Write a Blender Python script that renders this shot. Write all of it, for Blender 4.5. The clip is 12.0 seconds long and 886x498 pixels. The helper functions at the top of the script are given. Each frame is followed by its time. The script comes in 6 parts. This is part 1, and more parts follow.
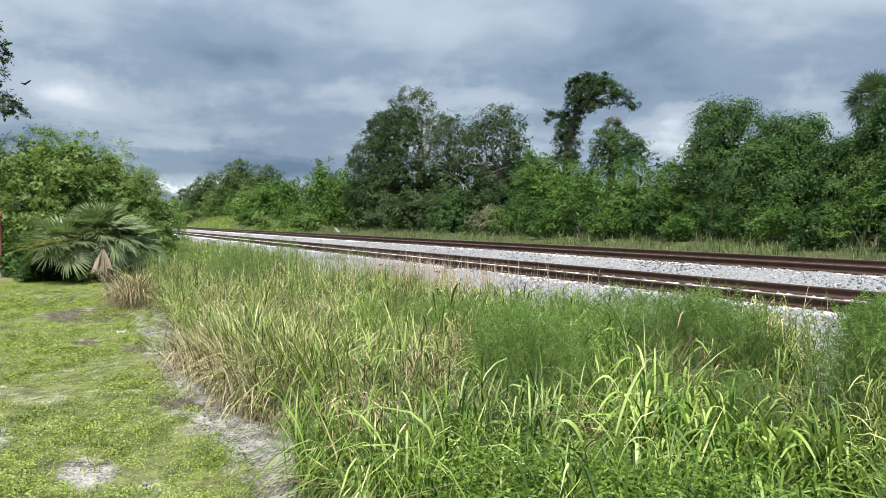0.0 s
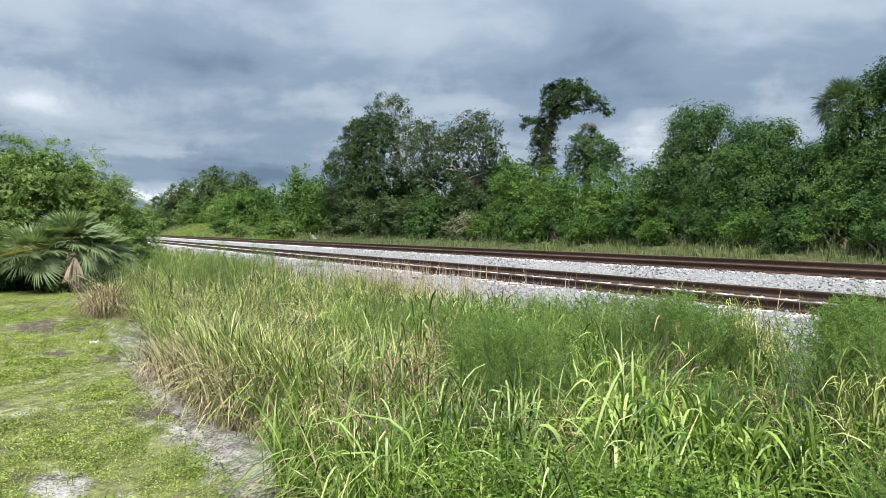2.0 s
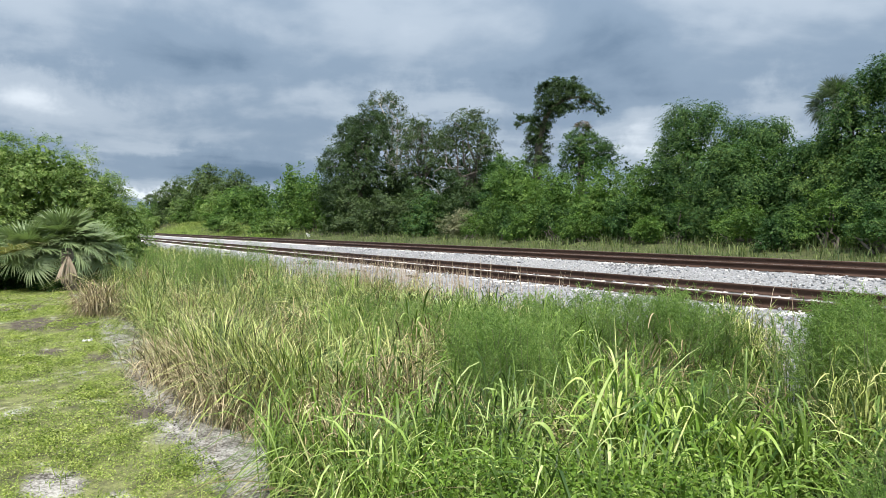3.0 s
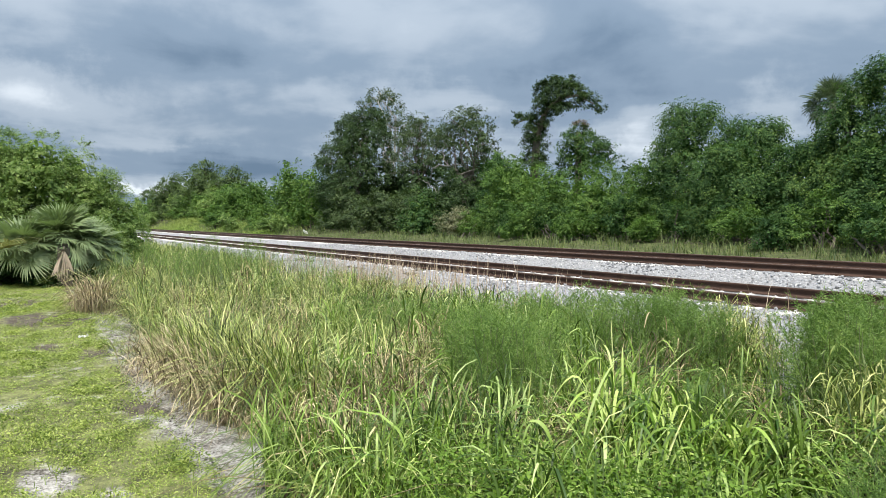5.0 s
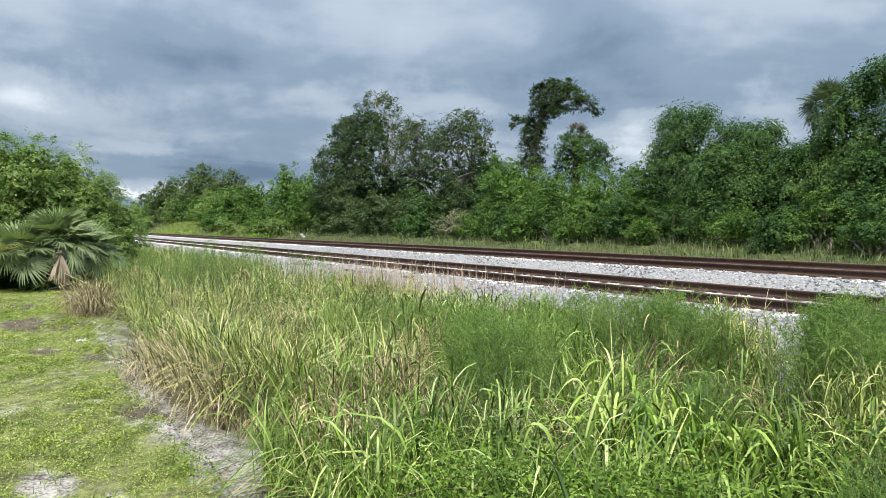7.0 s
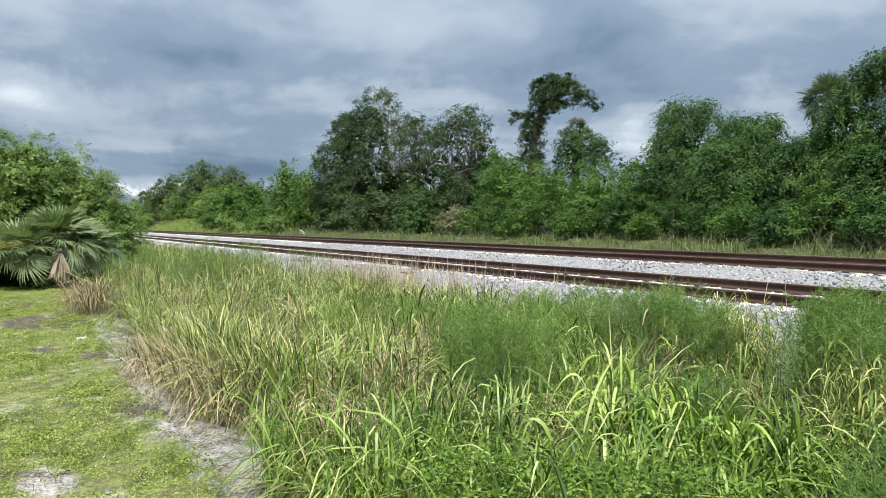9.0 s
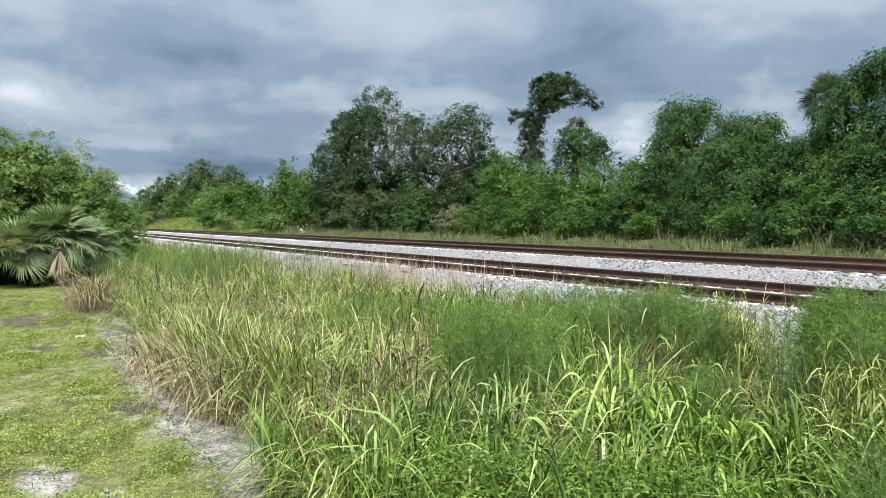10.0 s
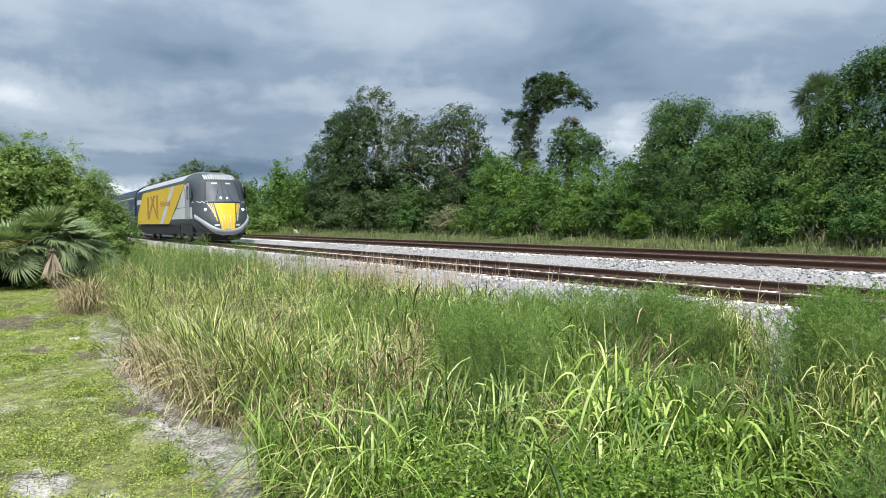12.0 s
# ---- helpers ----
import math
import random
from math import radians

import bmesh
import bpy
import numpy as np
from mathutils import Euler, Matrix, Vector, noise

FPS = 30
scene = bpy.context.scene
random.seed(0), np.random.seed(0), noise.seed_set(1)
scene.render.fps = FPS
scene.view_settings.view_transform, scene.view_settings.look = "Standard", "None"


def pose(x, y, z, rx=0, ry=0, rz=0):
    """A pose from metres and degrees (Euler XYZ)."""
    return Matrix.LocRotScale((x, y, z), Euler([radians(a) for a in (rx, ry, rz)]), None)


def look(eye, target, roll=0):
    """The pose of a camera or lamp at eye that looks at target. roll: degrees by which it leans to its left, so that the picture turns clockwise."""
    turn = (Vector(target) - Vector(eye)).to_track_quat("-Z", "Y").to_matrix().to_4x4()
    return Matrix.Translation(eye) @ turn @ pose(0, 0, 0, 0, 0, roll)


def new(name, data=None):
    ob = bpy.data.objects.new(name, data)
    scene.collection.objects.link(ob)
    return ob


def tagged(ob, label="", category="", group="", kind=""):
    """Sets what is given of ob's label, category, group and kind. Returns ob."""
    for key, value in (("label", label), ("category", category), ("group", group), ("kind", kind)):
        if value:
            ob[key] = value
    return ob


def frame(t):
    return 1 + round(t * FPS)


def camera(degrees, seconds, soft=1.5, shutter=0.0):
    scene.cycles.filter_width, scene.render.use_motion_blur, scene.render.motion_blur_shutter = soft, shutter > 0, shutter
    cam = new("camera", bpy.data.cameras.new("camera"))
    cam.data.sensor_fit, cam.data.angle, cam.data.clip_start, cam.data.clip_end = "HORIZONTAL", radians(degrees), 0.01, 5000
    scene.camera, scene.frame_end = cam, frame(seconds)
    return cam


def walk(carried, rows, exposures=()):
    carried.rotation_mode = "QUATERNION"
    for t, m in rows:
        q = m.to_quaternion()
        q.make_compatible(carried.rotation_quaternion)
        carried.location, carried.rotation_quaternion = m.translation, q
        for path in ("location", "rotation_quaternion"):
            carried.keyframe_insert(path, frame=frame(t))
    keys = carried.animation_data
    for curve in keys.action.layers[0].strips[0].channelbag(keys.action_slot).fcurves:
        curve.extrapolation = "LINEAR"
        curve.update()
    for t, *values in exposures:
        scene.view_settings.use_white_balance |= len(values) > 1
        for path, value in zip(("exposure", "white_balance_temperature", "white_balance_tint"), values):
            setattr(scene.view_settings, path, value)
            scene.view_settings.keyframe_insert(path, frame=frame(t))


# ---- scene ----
# Camera, held in the hand at one spot beside the track
EYE = (0.0, 0.0, 1.6)


def aim(yaw, pitch, roll, drift):
    """The hand turns the camera and lets it drift a little along its own right."""
    a = radians(yaw)
    return pose(EYE[0] + drift * math.cos(a), EYE[1] - drift * math.sin(a), EYE[2], 90 + pitch, 0, -yaw) @ pose(0, 0, 0, 0, 0, -roll)


cam = camera(64.4, 12.0, soft=0.75)
walk(cam, [(t, aim(a, b, c, d)) for t, a, b, c, d in (
    (0.0, 28.22, -2.25, -0.03, 0.008), (0.5, 28.67, -2.10, 0.18, 0.01), (1.0, 29.20, -1.92, 0.31, 0.007), (1.5, 29.69, -1.80, 0.39, 0.005),
    (2.0, 30.07, -1.76, 0.36, 0.002), (2.5, 30.34, -1.83, 0.39, 0.003), (3.0, 30.52, -1.92, 0.35, 0.004), (5.0, 30.76, -2.11, 0.02, 0.003),
    (5.5, 30.92, -2.02, -0.09, -0.001), (6.0, 31.02, -1.93, -0.12, -0.008), (6.5, 31.03, -1.88, -0.01, -0.012), (7.0, 30.98, -1.86, 0.17, -0.014),
    (9.0, 30.95, -2.20, 0.46, 0.001), (9.5, 30.98, -2.27, 0.40, 0.002), (10.0, 31.0, -2.29, 0.35, 0.002), (10.5, 31.01, -2.28, 0.36, 0.0),
    (11.0, 31.06, -2.27, 0.45, -0.002), (11.5, 31.22, -2.26, 0.62, -0.002), (12.0, 31.44, -2.27, 0.58, -0.006))], exposures=[(0.0, 0.45), (12.0, 0.45)])

# ---- light ----
SUN_ELEVATION, SUN_AZIMUTH = 58.0, 215.0  # degrees; the azimuth runs clockwise from +Y


def node(tree, kind, inputs=None, **settings):
    n = tree.nodes.new(kind)
    if "operation" in settings:
        n.operation, n.use_clamp = settings["operation"], settings["use_clamp"]
    if "data_type" in settings:
        n.data_type, n.blend_type = settings["data_type"], settings["blend_type"]
    if "sky_type" in settings:
        n.sky_type, n.sun_disc = settings["sky_type"], settings["sun_disc"]
        n.sun_elevation, n.sun_rotation = settings["sun_elevation"], settings["sun_rotation"]
    for key, value in (inputs or {}).items():
        if isinstance(value, bpy.types.NodeSocket):
            tree.links.new(value, n.inputs[key])
        else:
            n.inputs[key].default_value = value
    return n


def maths(tree, op, a, b=0.0, clamp=False):
    return node(tree, "ShaderNodeMath", {0: a, 1: b}, operation=op, use_clamp=clamp).outputs[0]


def ramp(tree, fac, stops, smooth=False):
    r = node(tree, "ShaderNodeValToRGB", {0: fac})
    r.color_ramp.interpolation = "EASE" if smooth else "LINEAR"
    while len(r.color_ramp.elements) < len(stops):
        r.color_ramp.elements.new(0.5)
    for e, (p, c) in zip(r.color_ramp.elements, stops):
        e.position, e.color = p, (*c, 1.0) if not isinstance(c, float) else (c, c, c, 1.0)
    return r.outputs[0]


def mixed(tree, fac, a, b, blend="MIX"):
    n = node(tree, "ShaderNodeMix", data_type="RGBA", blend_type=blend)
    for i, v in ((0, fac), (6, a), (7, b)):
        if isinstance(v, bpy.types.NodeSocket):
            tree.links.new(v, n.inputs[i])
        else:
            n.inputs[i].default_value = v if i == 0 else (*v, 1.0)
    return n.outputs[2]


def make_sky():
    world = bpy.data.worlds.new("overcast_sky")
    scene.world = world
    world.use_nodes = True
    t = world.node_tree
    t.nodes.clear()
    way = node(t, "ShaderNodeTexCoord").outputs["Generated"]
    xyz = node(t, "ShaderNodeSeparateXYZ", {0: way}).outputs
    up = maths(t, "MAXIMUM", xyz[2], 0.0)
    far = maths(t, "ADD", up, 0.16)
    flat = node(t, "ShaderNodeCombineXYZ", {0: maths(t, "DIVIDE", xyz[0], far), 1: maths(t, "DIVIDE", xyz[1], far), 2: 0.0}).outputs[0]
    big = node(t, "ShaderNodeTexNoise", {"Vector": flat, "Scale": 0.6, "Detail": 5.0, "Roughness": 0.48, "Distortion": 0.5}).outputs[0]
    small = node(t, "ShaderNodeTexNoise", {"Vector": flat, "Scale": 1.5, "Detail": 6.0, "Roughness": 0.52, "Distortion": 0.3}).outputs[0]
    cover = maths(t, "ADD", maths(t, "MULTIPLY", big, 0.68), maths(t, "MULTIPLY", small, 0.32))
    drifts = ((0.9, 9.3, 3.4, 1.5, 0.115), (38.0, 15.0, 9.0, 2.6, 0.03), (13.0, 4.8, 8.0, 0.9, -0.06), (3.0, 16.5, 5.0, 2.0, -0.05), (6.0, 14.0, 7.0, 2.0, -0.03), (32.5, 8.8, 7.5, 2.0, 0.15), (11.0, 6.5, 7.3, 1.6, 0.08), (28.1, 10.7, 10.6, 1.9, 0.05), (7.4, 12.3, 10.0, 1.8, -0.075), (51.6, 12.9, 12.1, 1.7, -0.04), (46.1, 6.9, 2.6, 1.9, 0.13), (56.2, 8.7, 3.2, 1.3, 0.112), (13.5, 4.5, 10.0, 1.1, -0.035), (8.0, 2.6, 2.3, 0.4, 0.232), (16.2, 2.9, 1.9, 0.4, 0.17), (31.8, 17.0, 27.6, 1.8, 0.032), (40.4, 7.4, 4.0, 2.3, -0.042), (0.9, 14.4, 6.9, 1.6, 0.032))
    # broad light and dark drifts of this cloud deck: azimuth, height, their widths (degrees) and strength
    wob = node(t, "ShaderNodeTexNoise", {"Vector": way, "Scale": 7.0, "Detail": 7.0, "Roughness": 0.62}).outputs[1]
    wx = node(t, "ShaderNodeSeparateColor", {0: wob}).outputs
    az = maths(t, "ADD", maths(t, "MULTIPLY", maths(t, "ARCTAN2", xyz[0], xyz[1]), 57.296), maths(t, "MULTIPLY", maths(t, "SUBTRACT", wx[0], 0.5), 15.0))
    el = maths(t, "ADD", maths(t, "MULTIPLY", maths(t, "ARCSINE", xyz[2]), 57.296), maths(t, "MULTIPLY", maths(t, "SUBTRACT", wx[1], 0.5), 6.0))
    total = cover
    for a, e, wa, we, k in drifts:
        da = maths(t, "DIVIDE", maths(t, "SUBTRACT", az, a), wa)
        de = maths(t, "DIVIDE", maths(t, "SUBTRACT", el, e), we)
        r2 = maths(t, "ADD", maths(t, "MULTIPLY", da, da), maths(t, "MULTIPLY", de, de))
        total = maths(t, "ADD", total, maths(t, "MULTIPLY", maths(t, "POWER", 2.718, maths(t, "MULTIPLY", r2, -0.7)), k))
    cloud = ramp(t, total, ((0.34, (0.123, 0.185, 0.268)), (0.46, (0.220, 0.293, 0.386)), (0.56, (0.376, 0.444, 0.525)), (0.70, (0.72, 0.78, 0.84))), True)
    lift = ramp(t, up, ((0.0, 0.9), (0.12, 0.9), (0.30, 1.05), (0.5, 1.75), (1.0, 2.5)))
    lit = mixed(t, 1.0, cloud, lift, "MULTIPLY")
    clear = node(t, "ShaderNodeTexSky", sky_type="NISHITA", sun_disc=False, sun_elevation=radians(SUN_ELEVATION), sun_rotation=radians(SUN_AZIMUTH)).outputs[0]
    thin = mixed(t, 1.0, clear, (0.0015, 0.0018, 0.0022), "MULTIPLY")
    total = mixed(t, 1.0, lit, thin, "ADD")
    back = node(t, "ShaderNodeBackground", {"Color": total, "Strength": 1.0})
    out = node(t, "ShaderNodeOutputWorld", {"Surface": back.outputs[0]})


make_sky()
sun = new("sun", bpy.data.lights.new("sun", "SUN"))
sun.data.energy, sun.data.angle, sun.data.color = 5.6, radians(10), (1.0, 0.96, 0.9)
_e, _a = radians(SUN_ELEVATION), radians(SUN_AZIMUTH)
sun.matrix_world = look((0, 0, 60), (-math.sin(_a) * math.cos(_e), -math.cos(_a) * math.cos(_e), 60 - math.sin(_e)))
tagged(sun, kind="structure")

# ---- materials ----


def material(name):
    m = bpy.data.materials.new(name)
    m.use_nodes = True
    m.node_tree.nodes.clear()
    return m, m.node_tree


def finish(t, shader):
    node(t, "ShaderNodeOutputMaterial", {"Surface": shader})


def place(t):
    return node(t, "ShaderNodeNewGeometry").outputs["Position"]


def noise_of(t, scale, detail=4.0, rough=0.55, vector=None, stretch=None):
    v = vector or node(t, "ShaderNodeTexCoord").outputs["Object"]
    if stretch:
        v = node(t, "ShaderNodeMapping", {"Vector": v, "Scale": stretch}).outputs[0]
    return node(t, "ShaderNodeTexNoise", {"Vector": v, "Scale": scale, "Detail": detail, "Roughness": rough}).outputs[0]


def bumped(t, height, strength=0.4, distance=0.02):
    return node(t, "ShaderNodeBump", {"Height": height, "Strength": strength, "Distance": distance}).outputs[0]


def foliage(name, colours, rough=0.5, through_light=0.28, patch=0.35, gloss=0.35, patch_size=0.9, skew=1.0):
    """Leaf surface: colours from dark to light picked leaf by leaf, with drifts of tone over the plant."""
    m, t = material(name)
    rnd = node(t, "ShaderNodeNewGeometry").outputs["Random Per Island"]
    broad, tight = noise_of(t, patch_size, 2.0, vector=place(t)), noise_of(t, patch_size * 4.0, 2.0, vector=place(t))
    drift = maths(t, "ADD", maths(t, "ADD", maths(t, "MULTIPLY", broad, 1.3), maths(t, "MULTIPLY", tight, 1.1)), -0.7)
    pick = maths(t, "ADD", maths(t, "MULTIPLY", rnd, 1.0 - patch), maths(t, "MULTIPLY", drift, patch))
    pick = maths(t, "ADD", maths(t, "MULTIPLY", pick, 1.4), -0.2, True)
    pick = maths(t, "POWER", pick, skew)
    n = len(colours) - 1
    base = ramp(t, pick, [(i / n, c) for i, c in enumerate(colours)])
    surface = node(t, "ShaderNodeBsdfPrincipled", {"Base Color": base, "Roughness": rough, "Specular IOR Level": gloss})
    glow = node(t, "ShaderNodeBsdfTranslucent", {"Color": mixed(t, 1.0, base, (1.1, 1.25, 0.7), "MULTIPLY")})
    both = node(t, "ShaderNodeMixShader", {0: through_light, 1: surface.outputs[0], 2: glow.outputs[0]})
    finish(t, both.outputs[0])
    return m


def solid(name, colours, rough=0.7, metal=0.0, scale=4.0, bump=0.2, fine=40.0, stretch=None, gloss=0.4):
    """A painted, rusty or mineral surface with stains at one scale and grain at another."""
    m, t = material(name)
    stain, grain = noise_of(t, scale, 5.0, stretch=stretch), noise_of(t, fine, 4.0, stretch=stretch)
    pick = maths(t, "ADD", maths(t, "MULTIPLY", stain, 0.7), maths(t, "MULTIPLY", grain, 0.3))
    n = len(colours) - 1
    base = ramp(t, pick, [(0.3 + 0.4 * i / max(n, 1), c) for i, c in enumerate(colours)])
    s = node(t, "ShaderNodeBsdfPrincipled", {"Base Color": base, "Roughness": rough, "Metallic": metal, "Specular IOR Level": gloss, "Normal": bumped(t, grain, bump, 0.01)})
    finish(t, s.outputs[0])
    return m


M = {}
M["leaf_dark"] = foliage("leaf_dark", ((0.018, 0.038, 0.014), (0.042, 0.076, 0.025), (0.092, 0.14, 0.048)), 0.55, 0.28, 0.6, 0.25, 0.9)
M["leaf_olive"] = foliage("leaf_olive", ((0.024, 0.042, 0.016), (0.054, 0.086, 0.029), (0.115, 0.155, 0.058)), 0.55, 0.28, 0.6, 0.25, 1.1)
M["leaf_oak"] = foliage("leaf_oak", ((0.030, 0.055, 0.018), (0.072, 0.115, 0.035), (0.155, 0.205, 0.07)), 0.55, 0.3, 0.65, 0.25, 0.5)
M["leaf_green"] = foliage("leaf_green", ((0.026, 0.062, 0.015), (0.074, 0.142, 0.029), (0.20, 0.295, 0.072)), 0.55, 0.34, 0.6, 0.16, 0.9)
M["leaf_vine"] = foliage("leaf_vine", ((0.014, 0.040, 0.014), (0.047, 0.102, 0.029), (0.155, 0.23, 0.06)), 0.55, 0.34, 0.6, 0.14, 0.8)
M["leaf_bright"] = foliage("leaf_bright", ((0.05, 0.096, 0.024), (0.14, 0.215, 0.055), (0.31, 0.385, 0.135)), 0.5, 0.38, 0.55, 0.2, 0.8)
M["leaf_pale"] = foliage("leaf_pale", ((0.09, 0.10, 0.05), (0.16, 0.17, 0.09), (0.26, 0.25, 0.15)), 0.6)
M["palm_leaf"] = foliage("palm_leaf", ((0.05, 0.085, 0.035), (0.17, 0.225, 0.10), (0.40, 0.45, 0.24)), 0.45, 0.25, 0.2, 0.5)
M["palm_green"] = foliage("palm_green", ((0.035, 0.055, 0.03), (0.095, 0.13, 0.072), (0.24, 0.28, 0.17)), 0.45, 0.25, 0.2, 0.45)
M["frond_brown"] = foliage("frond_brown", ((0.07, 0.05, 0.035), (0.17, 0.125, 0.09), (0.28, 0.22, 0.17)), 0.8, 0.15)
M["palm_dead"] = foliage("palm_dead", ((0.16, 0.125, 0.09), (0.33, 0.27, 0.2), (0.5, 0.43, 0.34)), 0.8, 0.15)
M["blade_green"] = foliage("blade_green", ((0.028, 0.054, 0.012), (0.062, 0.114, 0.020), (0.172, 0.25, 0.056), (0.42, 0.50, 0.20)), 0.5, 0.2, 0.3, 0.3, 1.2, 1.4)
M["blade_bright"] = foliage("blade_bright", ((0.044, 0.082, 0.012), (0.118, 0.188, 0.024), (0.22, 0.318, 0.062), (0.41, 0.50, 0.18)), 0.48, 0.26, 0.3, 0.3, 1.2, 1.4)
M["blade_mixed"] = foliage("blade_mixed", ((0.026, 0.046, 0.010), (0.12, 0.16, 0.034), (0.32, 0.365, 0.10), (0.60, 0.59, 0.27)), 0.5, 0.18, 0.35, 0.3, 1.0, 1.15)
M["blade_lime"] = foliage("blade_lime", ((0.032, 0.072, 0.010), (0.12, 0.21, 0.025), (0.27, 0.375, 0.068), (0.46, 0.54, 0.18)), 0.48, 0.26, 0.25, 0.3, 0.9, 1.1)
M["weed_lime"] = foliage("weed_lime", ((0.05, 0.10, 0.014), (0.12, 0.205, 0.026), (0.21, 0.31, 0.055)), 0.55, 0.35, 0.6, 0.2, 1.2)
M["weed_leaf"] = foliage("weed_leaf", ((0.018, 0.042, 0.010), (0.085, 0.150, 0.027), (0.21, 0.31, 0.065)), 0.55, 0.3, 0.6, 0.2, 1.5)
M["blade_hay"] = foliage("blade_hay", ((0.06, 0.045, 0.027), (0.27, 0.205, 0.118), (0.56, 0.47, 0.30)), 0.75, 0.15, 0.2)
# near-black green: the shade deep between grass stems, put into the blade colour
M["blade_shade"] = foliage("blade_shade", ((0.010, 0.018, 0.005), (0.024, 0.04, 0.010), (0.06, 0.085, 0.022)), 0.6, 0.15, 0.3)
M["blade_dry"] = foliage("blade_dry", ((0.045, 0.032, 0.017), (0.17, 0.128, 0.064), (0.52, 0.42, 0.24)), 0.75, 0.2, 0.2)
M["verge_blade"] = foliage("verge_blade", ((0.032, 0.06, 0.016), (0.085, 0.122, 0.034), (0.23, 0.255, 0.09)), 0.6, 0.25, 0.5)
M["bank_blade"] = foliage("bank_blade", ((0.085, 0.135, 0.026), (0.20, 0.265, 0.055), (0.36, 0.42, 0.12)), 0.6, 0.25, 0.5)
M["stalk_dry"] = foliage("stalk_dry", ((0.25, 0.17, 0.12), (0.40, 0.30, 0.22), (0.55, 0.45, 0.34)), 0.8, 0.2)
M["fennel"] = foliage("fennel", ((0.055, 0.105, 0.022), (0.14, 0.228, 0.05), (0.29, 0.385, 0.11)), 0.55, 0.42, 0.5)
M["soil"] = solid("soil", ((0.03, 0.026, 0.022), (0.075, 0.065, 0.055), (0.15, 0.135, 0.115)), 0.95, scale=2.0)
M["lawn_leaf"] = foliage("lawn_leaf", ((0.065, 0.10, 0.018), (0.21, 0.27, 0.05), (0.46, 0.50, 0.15)), 0.5, 0.38, 0.4, 0.35, 1.3)
M["bark"] = solid("bark", ((0.05, 0.042, 0.034), (0.13, 0.11, 0.09), (0.2, 0.175, 0.15)), 0.9, scale=3.0, bump=0.8, stretch=(1, 1, 0.25))
M["bark_pale"] = solid("bark_pale", ((0.22, 0.2, 0.17), (0.36, 0.33, 0.29), (0.48, 0.45, 0.4)), 0.9, scale=3.0, bump=0.6, stretch=(1, 1, 0.3))
M["bark_grey"] = solid("bark_grey", ((0.12, 0.11, 0.1), (0.2, 0.185, 0.165), (0.28, 0.26, 0.235)), 0.9, scale=3.0, bump=0.6, stretch=(1, 1, 0.3))
M["stem"] = solid("stem", ((0.08, 0.11, 0.04), (0.16, 0.18, 0.07)), 0.7)
M["rust"] = solid("rust", ((0.030, 0.017, 0.012), (0.062, 0.034, 0.023), (0.10, 0.06, 0.042)), 0.8, 0.25, scale=1.2, fine=60.0, stretch=(1, 0.15, 1))
M["worn_steel"] = solid("worn_steel", ((0.2, 0.15, 0.12), (0.30, 0.25, 0.22)), 0.45, 0.7, scale=2.0, stretch=(1, 0.1, 1))
M["concrete"] = solid("concrete", ((0.42, 0.39, 0.35), (0.58, 0.55, 0.5), (0.68, 0.66, 0.62)), 0.9, scale=5.0, bump=0.4)


def make_ballast_material(name, per_piece):
    m, t = material(name)
    if per_piece:
        pick = node(t, "ShaderNodeNewGeometry").outputs["Random Per Island"]
        height = noise_of(t, 60.0)
    else:
        v = node(t, "ShaderNodeTexVoronoi", {"Vector": place(t), "Scale": 24.0})
        pick = node(t, "ShaderNodeSeparateColor", {0: v.outputs["Color"]}).outputs[0]
        height = maths(t, "SUBTRACT", 1.0, v.outputs["Distance"])
    tone = ramp(t, pick, ((0.0, (0.155, 0.163, 0.177)), (0.45, (0.28, 0.288, 0.303)), (0.85, (0.385, 0.39, 0.402)), (1.0, (0.54, 0.535, 0.52))))
    if not per_piece:
        # dark blotches colour in the self-shadow between stones that the flat bed lacks
        tone = mixed(t, ramp(t, noise_of(t, 14.0, 3.0, vector=place(t)), ((0.35, 0.7), (0.65, 0.3))), tone, (0.13, 0.125, 0.12))
    dust = maths(t, "MULTIPLY", noise_of(t, 0.8, 5.0, vector=place(t)), 0.3)
    base = mixed(t, dust, tone, (0.42, 0.39, 0.35))
    s = node(t, "ShaderNodeBsdfPrincipled", {"Base Color": base, "Roughness": 0.9, "Normal": bumped(t, height, 0.9, 0.04)})
    finish(t, s.outputs[0])
    return m


M["ballast"] = make_ballast_material("ballast", False)
M["stone"] = make_ballast_material("stone", True)


SANDY = ((0.1, 5.0, 0.2), (0.42, 4.5, 0.13), (-0.5, 6.0, 0.18))
EARTHY = ((0.15, 13.3, 0.6), (0.7, 12.9, 0.4), (0.78, 9.6, 0.28), (0.2, 10.4, 0.18), (0.85, 6.6, 0.25), (-0.1, 16.4, 0.5))


